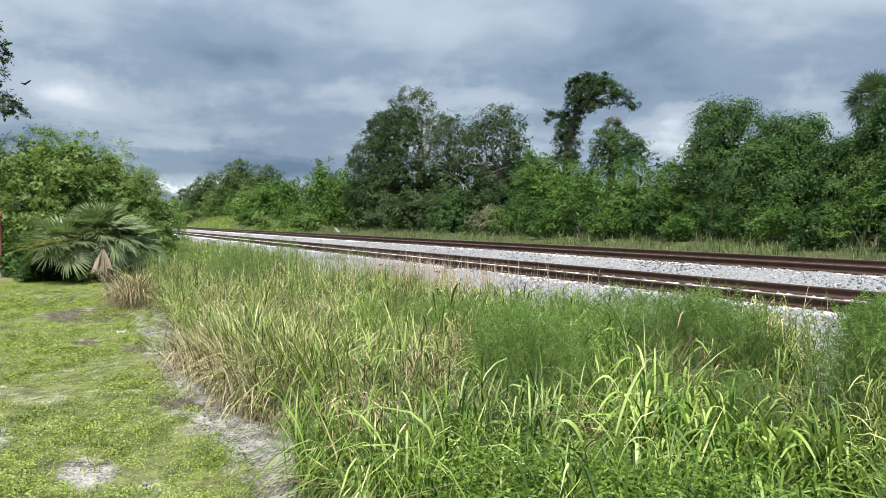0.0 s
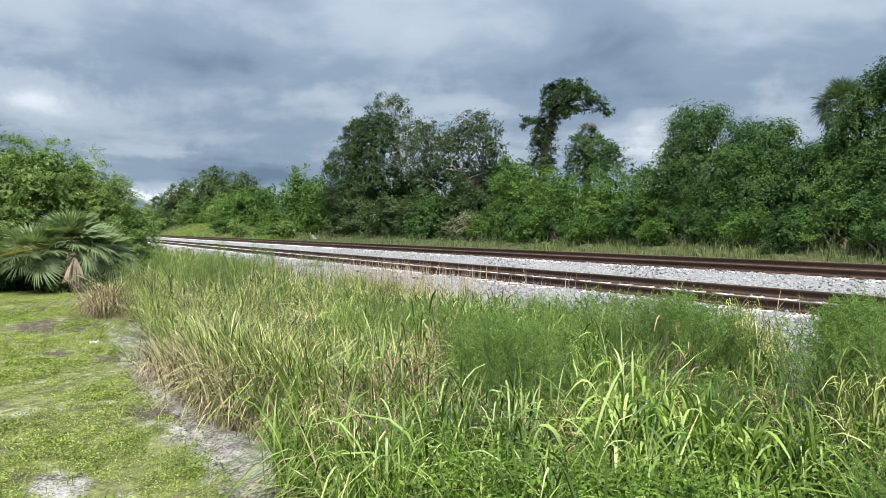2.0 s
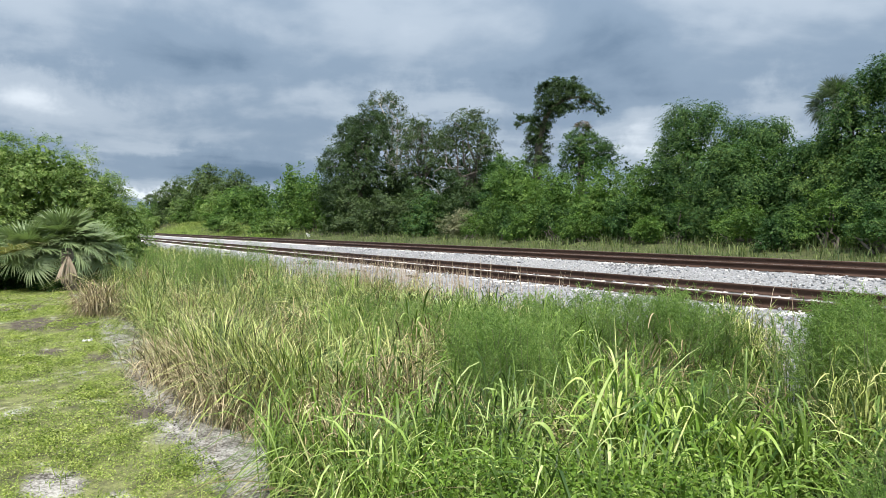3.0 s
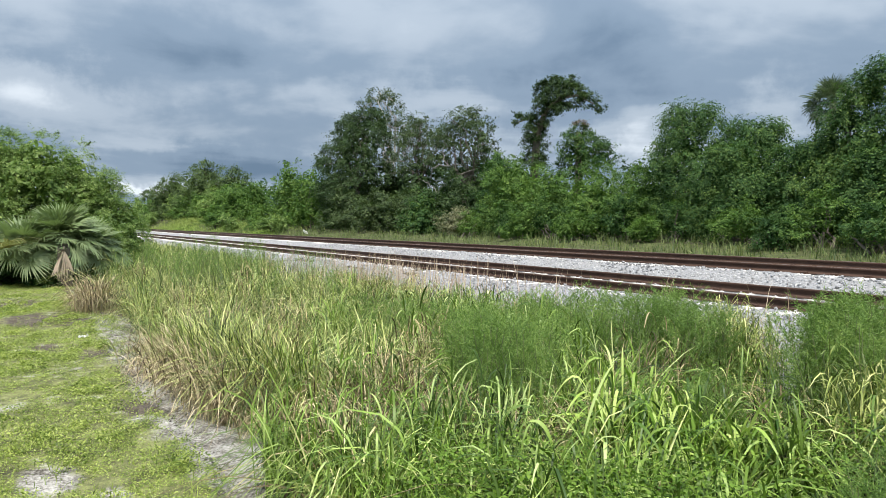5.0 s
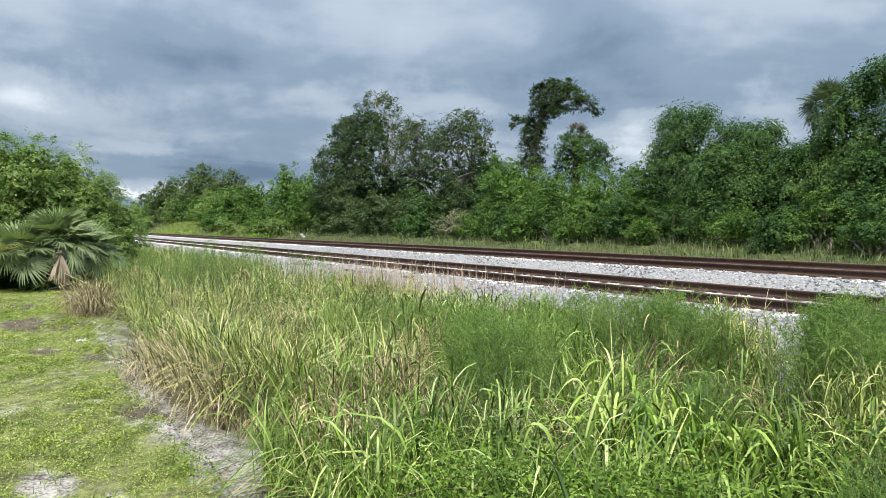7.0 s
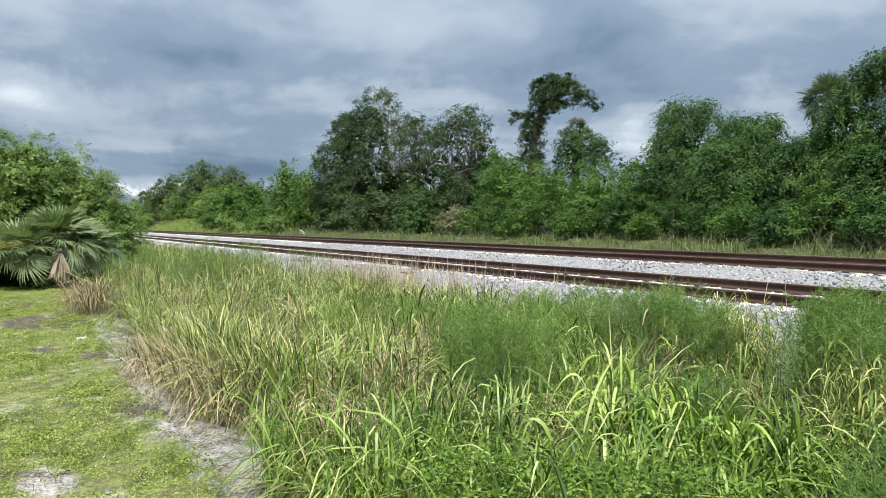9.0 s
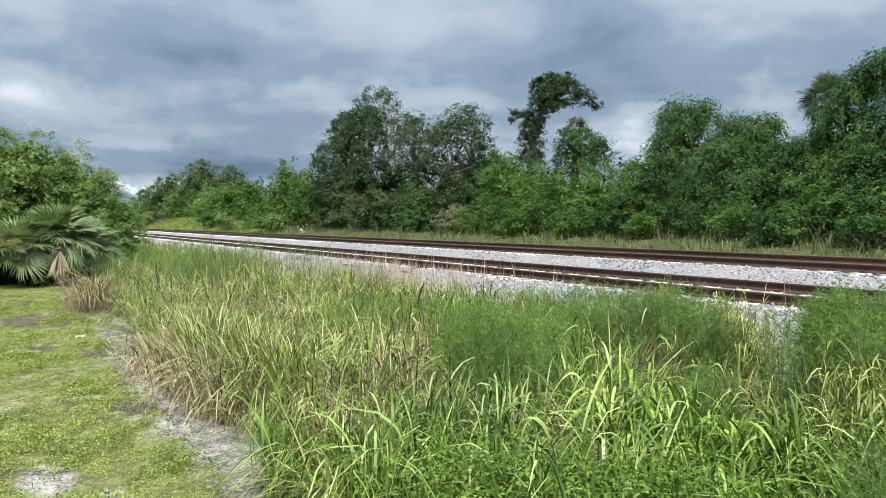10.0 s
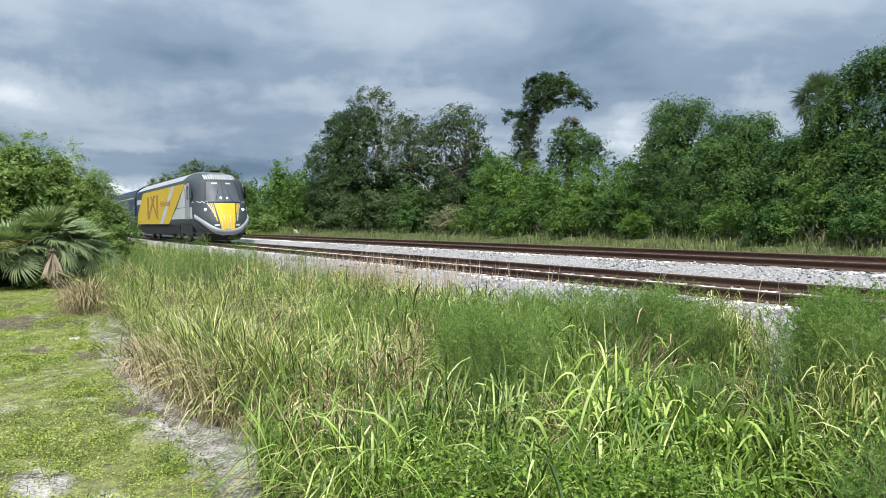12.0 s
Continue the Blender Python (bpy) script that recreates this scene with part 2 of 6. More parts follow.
def make_ground_material():
    """Mown turf, sand and bare dark soil beside the grass, rank turf elsewhere, darkened as shade under grass."""
    m, t = material("ground")
    p = place(t)
    xyz = node(t, "ShaderNodeSeparateXYZ", {0: p}).outputs
    n1, n2, n3 = noise_of(t, 0.9, 5.0, 0.6, p), noise_of(t, 4.5, 5.0, 0.6, p), noise_of(t, 45.0, 4.0, 0.6, p)
    n4 = noise_of(t, 170.0, 3.0, 0.7, p)
    turf = ramp(t, maths(t, "ADD", maths(t, "MULTIPLY", n2, 0.45), maths(t, "ADD", maths(t, "MULTIPLY", n3, 0.25), maths(t, "MULTIPLY", n4, 0.3))), ((0.38, (0.05, 0.048, 0.026)), (0.46, (0.11, 0.112, 0.05)), (0.53, (0.19, 0.20, 0.075)), (0.62, (0.30, 0.31, 0.125))))
    sand = ramp(t, maths(t, "ADD", maths(t, "MULTIPLY", n2, 0.5), maths(t, "MULTIPLY", n3, 0.5)), ((0.37, (0.05, 0.042, 0.033)), (0.45, (0.16, 0.145, 0.122)), (0.525, (0.32, 0.30, 0.265)), (0.66, (0.53, 0.51, 0.465))))
    bare = ramp(t, maths(t, "ADD", maths(t, "MULTIPLY", n1, 0.55), maths(t, "MULTIPLY", n2, 0.45)), ((0.56, 0.0), (0.63, 1.0)))
    wob = maths(t, "MULTIPLY", maths(t, "SUBTRACT", n1, 0.5), 0.9)
    edge = maths(t, "ADD", xyz[0], wob)
    strip = ramp(t, maths(t, "MULTIPLY", edge, 0.25), ((0.20, 0.0), (0.235, 1.0), (0.40, 1.0), (0.47, 0.0)))
    both = maths(t, "MAXIMUM", bare, strip)

    def worn(spots):
        """Bare spots with ragged edges: x, y and radius of each."""
        total = 0.0
        for a, b, q in spots:
            dx = maths(t, "MULTIPLY", maths(t, "SUBTRACT", xyz[0], a), 1.0 / q)
            dy = maths(t, "MULTIPLY", maths(t, "SUBTRACT", xyz[1], b), 0.6 / q)
            far = maths(t, "ADD", maths(t, "ADD", maths(t, "MULTIPLY", dx, dx), maths(t, "MULTIPLY", dy, dy)), maths(t, "MULTIPLY", n2, 2.4))
            total = maths(t, "MAXIMUM", total, ramp(t, maths(t, "MULTIPLY", far, 0.3), ((0.5, 1.0), (0.66, 0.0))))
        return total

    both = maths(t, "MAXIMUM", both, worn(SANDY))
    soil = ramp(t, maths(t, "ADD", maths(t, "MULTIPLY", n2, 0.5), maths(t, "MULTIPLY", n3, 0.5)), ((0.38, (0.045, 0.035, 0.025)), (0.55, (0.12, 0.10, 0.075)), (0.68, (0.24, 0.21, 0.17))))
    # rank ground coloured extra dark, to deepen the shade beneath the ditch grass
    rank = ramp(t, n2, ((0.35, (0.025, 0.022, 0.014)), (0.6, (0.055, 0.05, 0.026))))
    lawn = mixed(t, worn(EARTHY), mixed(t, both, turf, sand), soil)
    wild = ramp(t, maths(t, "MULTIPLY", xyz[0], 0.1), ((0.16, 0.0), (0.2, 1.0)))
    verge = ramp(t, n2, ((0.35, (0.04, 0.045, 0.02)), (0.6, (0.085, 0.098, 0.035))))
    beyond = ramp(t, maths(t, "MULTIPLY", xyz[0], 0.05), ((0.76, 0.0), (0.79, 1.0), (1.02, 1.0), (1.08, 0.0)))
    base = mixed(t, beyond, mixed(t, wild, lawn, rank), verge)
    s = node(t, "ShaderNodeBsdfPrincipled", {"Base Color": base, "Roughness": 0.95, "Specular IOR Level": 0.2, "Normal": bumped(t, maths(t, "ADD", n3, n2), 0.7, 0.04)})
    finish(t, s.outputs[0])
    return m


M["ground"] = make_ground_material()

# ---- mesh tools ----
rng = np.random.default_rng(7)


def mesh_np(name, verts, faces, mat, smooth=False):
    """A mesh from arrays: faces all have the same number of corners."""
    me = bpy.data.meshes.new(name)
    verts, faces = np.asarray(verts, np.float32), np.asarray(faces, np.int32)
    k = faces.shape[1]
    me.vertices.add(len(verts))
    me.vertices.foreach_set("co", verts.ravel())
    me.loops.add(faces.size)
    me.loops.foreach_set("vertex_index", faces.ravel())
    me.polygons.add(len(faces))
    me.polygons.foreach_set("loop_start", np.arange(0, faces.size, k, dtype=np.int32))
    if smooth:
        me.polygons.foreach_set("use_smooth", np.ones(len(faces), bool))
    me.update(calc_edges=True)
    me.materials.append(M[mat] if isinstance(mat, str) else mat)
    return me


def thing(name, at=(0, 0, 0), label="", category="", group="", kind=""):
    ob = new(name)
    ob.location = at
    ob.empty_display_size = 0.2
    return tagged(ob, label, category, group, kind)


def piece(name, me, parent=None, label="", at=None, **tags):
    ob = new(name, me)
    if parent is not None:
        ob.parent = parent
    if at is not None:
        ob.matrix_basis = at if isinstance(at, Matrix) else Matrix.Translation(at)
    return tagged(ob, label, **tags)


def unit(v):
    return v / np.maximum(np.linalg.norm(v, axis=-1, keepdims=True), 1e-9)


def leaf_quads(P, N, length, width, droop=0.3, r=rng):
    """One folded four-cornered leaf a point: N is the way that its upper face looks."""
    n = len(P)
    a = unit(np.cross(N, unit(r.normal(size=(n, 3)))))
    a[:, 2] -= droop * r.random(n)
    a = unit(a)
    b = unit(np.cross(N, a))
    L = (length * r.uniform(0.65, 1.3, n))[:, None]
    w = (width * r.uniform(0.7, 1.2, n))[:, None]
    mid = P + a * L * 0.45
    V = np.stack([P, mid + b * w * 0.5 + N * w * 0.15, P + a * L - N * L * 0.08, mid - b * w * 0.5 + N * w * 0.15], 1).reshape(-1, 3)
    return V, np.arange(4 * n).reshape(n, 4)


def tube(points, radii, sides=7):
    """A tapered round limb along points."""
    P = np.asarray(points, float)
    T = unit(np.gradient(P, axis=0))
    ref = np.where(np.abs(T[:, 2:3]) > 0.9, np.array([[1.0, 0, 0]]), np.array([[0, 0, 1.0]]))
    u = unit(np.cross(T, ref))
    w = np.cross(T, u)
    ang = np.linspace(0, 2 * np.pi, sides, endpoint=False)
    V = (P[:, None] + np.asarray(radii)[:, None, None] * (np.cos(ang)[None, :, None] * u[:, None] + np.sin(ang)[None, :, None] * w[:, None])).reshape(-1, 3)
    F = [(i * sides + j, i * sides + (j + 1) % sides, (i + 1) * sides + (j + 1) % sides, (i + 1) * sides + j) for i in range(len(P) - 1) for j in range(sides)]
    return V, np.array(F)


def join(parts):
    Vs, Fs, o = [], [], 0
    for V, F in parts:
        Vs.append(V)
        Fs.append(F + o)
        o += len(V)
    return np.concatenate(Vs), np.concatenate(Fs)


def box_bm(bm, lo, hi, bevel=0.0):
    made = bmesh.ops.create_cube(bm, size=1.0, matrix=Matrix.LocRotScale([(a + b) / 2 for a, b in zip(lo, hi)], None, [b - a for a, b in zip(lo, hi)]))
    if bevel:
        bmesh.ops.bevel(bm, geom=list({e for v in made["verts"] for e in v.link_edges}), offset=bevel, segments=2, profile=0.5, affect="EDGES")


def bm_mesh(name, bm, mat, smooth=False):
    me = bpy.data.meshes.new(name)
    bmesh.ops.recalc_face_normals(bm, faces=bm.faces)
    bm.to_mesh(me)
    bm.free()
    for m in (mat if isinstance(mat, (list, tuple)) else [mat]):
        me.materials.append(M[m])
    if smooth:
        me.polygons.foreach_set("use_smooth", np.ones(len(me.polygons), bool))
    return me


def wave(x, y, s=1.0, seed=0.0):
    """Smooth value between about -1 and 1, for drifts over the ground."""
    return (np.sin(1.3 * s * x + 1.7 + seed) * np.cos(1.1 * s * y - 0.6 + 2 * seed) + 0.6 * np.sin(2.9 * s * x - 1.9 * s * y + 3 * seed) + 0.4 * np.sin(5.3 * s * y + 4.1 * s * x + seed)) / 1.7


# ---- ground ----


def step(x, a, b):
    s = np.clip((x - a) / (b - a), 0, 1)
    return s * s * (3 - 2 * s)


def ground_z(x, y):
    x, y = np.asarray(x, float), np.asarray(y, float)
    near = np.exp(-(np.hypot(x, y - 8) / 25) ** 2)
    z = 0.035 * wave(x, y, 0.9) * near + 0.012 * wave(x, y, 4.0, 2.0) * near
    edge = 1.12 + 0.16 * wave(0 * x, y, 0.8, 1.0)
    lip = edge - 0.2 + 0.06 * wave(x, y, 5.0, 0.4)
    z = z - 0.09 * step(x, lip, lip + 0.07) * step(y, 12.5, 10.0) * (0.8 + 0.3 * wave(x, y, 3.0, 2.0))
    z = z - 0.17 * step(x, edge, edge + 0.55) * (0.75 + 0.25 * wave(x, y, 1.6))
    z = z + 0.5 * step(x, 6.0, 8.0)
    z = z + 0.55 * step(x, 15.5, 21.0) + 0.3 * step(x, 16, 24) * step(y, 40, 90) + 1.0 * step(x, 16.8, 22.5) * step(y, 62, 92)
    return z


def make_ground():
    fine_x = np.concatenate([-np.geomspace(3000, 6.3, 26), np.arange(-5, 0.5, 0.1), np.arange(0.5, 1.7, 0.04), np.arange(1.7, 2.6, 0.1), np.arange(2.6, 26, 0.4), np.geomspace(27, 3000, 26)])
    fine_y = np.concatenate([-np.geomspace(3000, 1.2, 24), np.arange(0, 14, 0.18), np.arange(14, 60, 0.6), np.geomspace(62, 3000, 28)])
    X, Y = np.meshgrid(fine_x, fine_y)
    V = np.stack([X, Y, ground_z(X, Y)], -1).reshape(-1, 3)
    w = len(fine_x)
    i = (np.arange(len(fine_y) - 1)[:, None] * w + np.arange(w - 1)[None]).ravel()
    F = np.stack([i, i + 1, i + 1 + w, i + w], 1)
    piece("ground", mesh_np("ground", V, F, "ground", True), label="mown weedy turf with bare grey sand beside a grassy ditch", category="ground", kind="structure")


make_ground()

# ---- railway ----
NEAR_X, FAR_X, NEAR_TOP, FAR_TOP, RAIL_H = 9.75, 13.8, 0.565, 0.79, 0.15


def extrude_y(profile, ys):
    P = np.asarray(profile, float)
    k = len(P)
    V = np.concatenate([np.stack([P[:, 0], np.full(k, y), P[:, 1]], 1) for y in ys])
    F = np.array([(s * k + i, s * k + i + 1, (s + 1) * k + i + 1, (s + 1) * k + i) for s in range(len(ys) - 1) for i in range(k - 1)])
    return V, F


BALLAST = [(5.9, -0.25), (6.7, 0.12), (7.25, 0.34), (8.3, 0.40), (11.2, 0.40), (11.7, 0.45), (12.3, 0.60), (15.3, 0.63), (15.8, 0.52), (16.9, 0.1)]


def ballast_z(x):
    return np.interp(x, [p[0] for p in BALLAST], [p[1] for p in BALLAST])


def make_ballast():
    xs = np.concatenate([np.arange(5.9, 16.9, 0.12), [16.9]])
    ys = np.concatenate([[-300, -100, -30], np.arange(-8, 40, 0.3), np.arange(40, 120, 1.0), [140, 180, 250, 400, 700, 1200, 2000]])
    X, Y = np.meshgrid(xs, ys)
    Z = ballast_z(X) + 0.012 * wave(X, Y, 5.0) + 0.02 * wave(X, Y, 1.1, 1.0)
    V = np.stack([X, Y, Z], -1).reshape(-1, 3)
    w = len(xs)
    i = (np.arange(len(ys) - 1)[:, None] * w + np.arange(w - 1)[None]).ravel()
    bed = piece("ballast_bed", mesh_np("ballast_bed", V, np.stack([i, i + 1, i + 1 + w, i + w], 1), "ballast"), label="pale grey crushed stone railway ballast", category="ballast", kind="structure")
    # loose stones lying over the bed where it passes close by
    n = 21000
    y = 2.0 + 30 * rng.random(n) ** 1.4
    x = rng.uniform(6.6, 15.6, n)
    z = ballast_z(x) + rng.uniform(-0.012, 0.022, n)
    centre = np.minimum(np.abs(x - NEAR_X), np.abs(x - FAR_X))
    keep = ~((np.abs(centre - 0.75) < 0.09)) & ~((centre < 1.3) & (np.abs((y / 0.6) % 1 - 0.5) > 0.34))
    x, y, z = x[keep], y[keep], z[keep]
    n = len(x)
    size = rng.uniform(0.018, 0.042, n)
    base = np.array([(1, 0, 0), (-1, 0, 0), (0, 1, 0), (0, -1, 0), (0, 0, 1), (0, 0, -1)], float)
    turn = unit(rng.normal(size=(n, 3)))
    other = unit(np.cross(turn, rng.normal(size=(n, 3))))
    R = np.stack([turn, other, np.cross(turn, other)], 1)
    V = np.einsum("kj,nji->nki", base, R) * (size[:, None, None] * rng.uniform(0.6, 1.3, (n, 6, 1))) + np.stack([x, y, z], 1)[:, None]
    tri = np.array([(0, 2, 4), (2, 1, 4), (1, 3, 4), (3, 0, 4), (2, 0, 5), (1, 2, 5), (3, 1, 5), (0, 3, 5)])
    F = (tri[None] + 6 * np.arange(n)[:, None, None]).reshape(-1, 3)
    piece("ballast_stones", mesh_np("ballast_stones", V.reshape(-1, 3), F, "stone"), label="loose angular grey stones on the ballast bed", category="stones", kind="stuff")


make_ballast()

RAIL = [(-0.07, 0), (-0.07, 0.012), (-0.02, 0.03), (-0.009, 0.05), (-0.009, 0.125), (-0.034, 0.14), (-0.036, 0.172), (-0.028, 0.18),
        (0.028, 0.18), (0.036, 0.172), (0.034, 0.14), (0.009, 0.125), (0.009, 0.05), (0.02, 0.03), (0.07, 0.012), (0.07, 0)]


def make_track(x, top, cant, label):
    base = top - RAIL_H
    track = thing("railway_track", (x, 0, base), label, "railway track", "parallel railway tracks", kind="structure")
    V, F = extrude_y([(a, b * RAIL_H / 0.18) for a, b in RAIL], [-300, 0, 100, 300, 1000, 2000])
    rail = mesh_np("rail", V, F, "rust")
    rail.materials.append(M["worn_steel"])
    for p in rail.polygons:
        if abs(p.normal.z) > 0.9 and p.center.z > 0.145:
            p.material_index = 1
    for s in (-1, 1):
        piece("rail", rail, track, at=(s * 0.752, 0, cant * s), label="rust-brown steel rail with a worn head")
    bm = bmesh.new()
    box_bm(bm, (-1.3, -0.13, -0.2), (1.3, 0.13, 0.0), 0.025)
    tie = bm_mesh("tie", bm, "concrete")
    bm = bmesh.new()
    for s in (-1, 1):
        for q in (-1, 1):
            c = s * 0.752 + q * 0.1
            box_bm(bm, (c - 0.035, -0.06, 0.0), (c + 0.035, 0.06, 0.04))
    clip = bm_mesh("rail_clips", bm, "rust")
    for i in range(130):
        t = piece("tie", tie, track, at=pose(0, 1.5 + 0.6 * i, 0.0, 0, -math.degrees(cant / 0.75), 0))
        if i < 60:
            piece("rail_clips", clip, t)
    bm = bmesh.new()
    for i in range(300):
        box_bm(bm, (-1.3, 79.37 + 0.6 * i, -0.2), (1.3, 79.63 + 0.6 * i, 0.0))
    piece("far_ties", bm_mesh("far_ties", bm, "concrete"), track, kind="stuff")


make_track(NEAR_X, NEAR_TOP, 0.006, "railway track of rust-brown rails on pale concrete ties")
make_track(FAR_X, FAR_TOP, 0.02, "slightly raised railway track of rust-brown rails on concrete ties")
# ---- trees and shrubs ----


def crown(blobs, clumps, per_clump, leaf, mat, clump_r=0.45, inner=300, flat=0.75, name="crown", r=None, wide=0.5, drape=0.0, core=(70, 0.24)):
    """Sprigs of small leaves in clumps over lumpy masses; blobs are (x, y, z, rx, ry, rz). drape lets the sprigs hang like vines."""
    r = r or rng
    B = np.asarray(blobs, float)
    area = (B[:, 3] * B[:, 4] * B[:, 5]) ** (2 / 3)
    who = r.choice(len(B), clumps, p=area / area.sum())
    d = unit(r.normal(size=(clumps, 3)))
    d[:, 2] = np.where(d[:, 2] < -0.45, -d[:, 2], d[:, 2])
    C = B[who, :3] + d * B[who, 3:] * r.uniform(0.74, 1.04, (clumps, 1))
    # drop what lies deep inside another mass
    inside = np.zeros(clumps, bool)
    for i, b in enumerate(B):
        inside |= (np.sum(((C - b[:3]) / b[3:]) ** 2, 1) < 0.5) & (who != i)
    out = unit(d / B[who, 3:])
    C, out = C[~inside], out[~inside]
    m, k = len(C), 8
    sprigs = max(3, round(per_clump * 1.5 / k))
    idx = np.repeat(np.arange(m), sprigs)
    n = len(idx)
    rc = clump_r * r.uniform(0.6, 1.35, m)[idx][:, None]
    root = C[idx] + unit(r.normal(size=(n, 3))) * (r.random((n, 1)) ** 0.5) * rc * np.array([0.75, 0.75, flat * 0.7])
    u = unit(0.75 * out[idx] + 0.75 * r.normal(size=(n, 3)) + np.array([0, 0, 0.4 - 1.5 * drape]))
    long = rc * r.uniform(0.45, 1.0, (n, 1)) * (1 + 0.5 * drape)
    j = np.repeat(np.arange(n), k)
    f = ((np.tile(np.arange(k), n) + r.random(n * k)) / k)[:, None]
    P = root[j] + u[j] * long[j] * f
    P[:, 2] -= ((0.3 + 0.35 * drape) * long[j] * f ** 2)[:, 0]
    N = unit((0.5 + 0.35 * drape) * out[idx][j] + np.array([0, 0, 0.75 - 0.3 * drape]) + 0.42 * r.normal(size=(n * k, 3)))
    side = np.where(np.arange(n * k) % 2, 1.0, -1.0)[:, None]
    a = u[j] + side * 1.1 * np.cross(N, u[j]) + np.array([0, 0, -0.3 - 0.5 * drape])
    a = unit(a - N * np.sum(a * N, 1, keepdims=True))
    b = np.cross(N, a)
    L = leaf * 0.95 * r.uniform(0.6, 1.25, (n * k, 1))
    w = L * wide * 1.15
    mid = P + a * L * 0.2
    tri = [np.stack([mid - b * w * 0.5, mid + b * w * 0.5, P + a * L], 1).reshape(-1, 3)]
    if inner:
        # leaves set deeper in the mass
        q = int(inner * 1.2)
        who = r.choice(len(B), q, p=area / area.sum())
        d = unit(r.normal(size=(q, 3)))
        P = B[who, :3] + d * B[who, 3:] * (r.uniform(0.5, 0.86, (q, 1)) if inner >= 400 else r.uniform(0.15, 0.72, (q, 1)))
        V, _ = leaf_quads(P, unit(d + 0.4 * r.normal(size=d.shape)), leaf * 1.3, leaf * 0.9, 0.3, r)
        tri.append(V.reshape(-1, 4, 3)[:, [0, 1, 2, 0, 2, 3]].reshape(-1, 3))
    if inner >= 400 and clumps > 50:
        # broad inner leaves that close the mass
        who = np.repeat(np.arange(len(B)), core[0])
        d = unit(r.normal(size=(len(who), 3)))
        size = B[who, 3:].min(1)
        P = B[who, :3] + d * B[who, 3:] * r.uniform(0.2, 0.55, (len(who), 1))
        V, _ = leaf_quads(P, unit(d + 0.35 * r.normal(size=d.shape)), core[1] * size, 0.8 * core[1] * size, 0.3, r)
        tri.append(V.reshape(-1, 4, 3)[:, [0, 1, 2, 0, 2, 3]].reshape(-1, 3))
    V = np.concatenate(tri)
    return mesh_np(name, V, np.arange(len(V)).reshape(-1, 3), mat)


def lumps(w, d, h, k, r, fall=0.38):
    """Masses of a bushy outline about w wide (along y), d deep and h high, standing at the origin."""
    out = []
    for i in range(k):
        a, q = r.uniform(0, 2 * math.pi), math.sqrt(r.random())
        x, y = 0.36 * d * q * math.cos(a), 0.36 * w * q * math.sin(a)
        if i == 0:
            x, y, q = 0.0, 0.0, 0.0
        top = h * (1.0 - fall * q * q) * (r.uniform(0.86, 1.0) if i else 1.0)
        s = r.uniform(0.22, 0.32) * min(w, h) * 1.05
        z = max(top - s * 0.95, s * 0.7)
        out.append((x, y, z, s * r.uniform(0.85, 1.15), s * r.uniform(0.85, 1.2), s * r.uniform(0.8, 1.0)))
        if z > 1.6 * s:
            out.append((x * 1.2, y * 1.25, z * r.uniform(0.35, 0.6), s * 1.05, s * 1.1, s))
        if i % 2 and h > 2.5:
            out.append((x * 1.3 - 0.1 * d, y * 1.3, 0.55 * s, s * 0.9, s, s * 0.7))
    return out


def limb_path(a, b, sag=0.15, n=7, r=rng, wob=0.06):
    a, b = np.asarray(a, float), np.asarray(b, float)
    s = np.linspace(0, 1, n)[:, None]
    P = a + (b - a) * s
    P[:, 2] += sag * np.linalg.norm(b - a) * np.sin(math.pi * s[:, 0])
    P[1:-1] += r.normal(size=(n - 2, 3)) * wob * np.linalg.norm(b - a) * 0.5
    return P


def bent(points, r, n=13):
    """A crooked line through a few points."""
    P = np.asarray(points, float)
    u = np.linspace(0, len(P) - 1, n)
    Q = np.stack([np.interp(u, np.arange(len(P)), P[:, k]) for k in range(3)], 1)
    Q[1:-1] = 0.25 * Q[:-2] + 0.5 * Q[1:-1] + 0.25 * Q[2:] + 0.06 * r.normal(size=(n - 2, 3))
    return Q


def branches(parent, blobs, base_r, mat="bark", r=rng, fork=0.35, trunk_at=(0, 0, 0)):
    """A trunk and a limb to each mass, with twigs reaching into the leaves."""
    B = np.asarray(blobs, float)
    top = np.array([B[:, 0].mean() * 0.5, B[:, 1].mean() * 0.5, B[:, 2].max() * fork + 0.3])
    foot = np.array(trunk_at, float)
    P = limb_path(foot, top, 0.0, 6, r, 0.05)
    piece("trunk", mesh_np("trunk", *tube(P, np.linspace(base_r * 1.35, base_r * 0.75, 6), 9), mat, True), parent)
    for b in B[: 10]:
        end = b[:3] + np.array([0, 0, b[5] * 0.5])
        P = limb_path(top if b[2] > top[2] else foot + (top - foot) * 0.5, end, 0.08, 7, r, 0.12)
        limbs = [tube(P, np.linspace(base_r * 0.5, base_r * 0.12, 7), 6)]
        for _ in range(4):
            s = P[r.integers(3, 7)]
            e = b[:3] + unit(r.normal(size=3)) * b[3:] * 0.9
            limbs.append(tube(limb_path(s, e, 0.05, 5, r, 0.15), np.linspace(base_r * 0.14, base_r * 0.04, 5), 5))
        piece("limb", mesh_np("limb", *join(limbs), mat, True), parent)


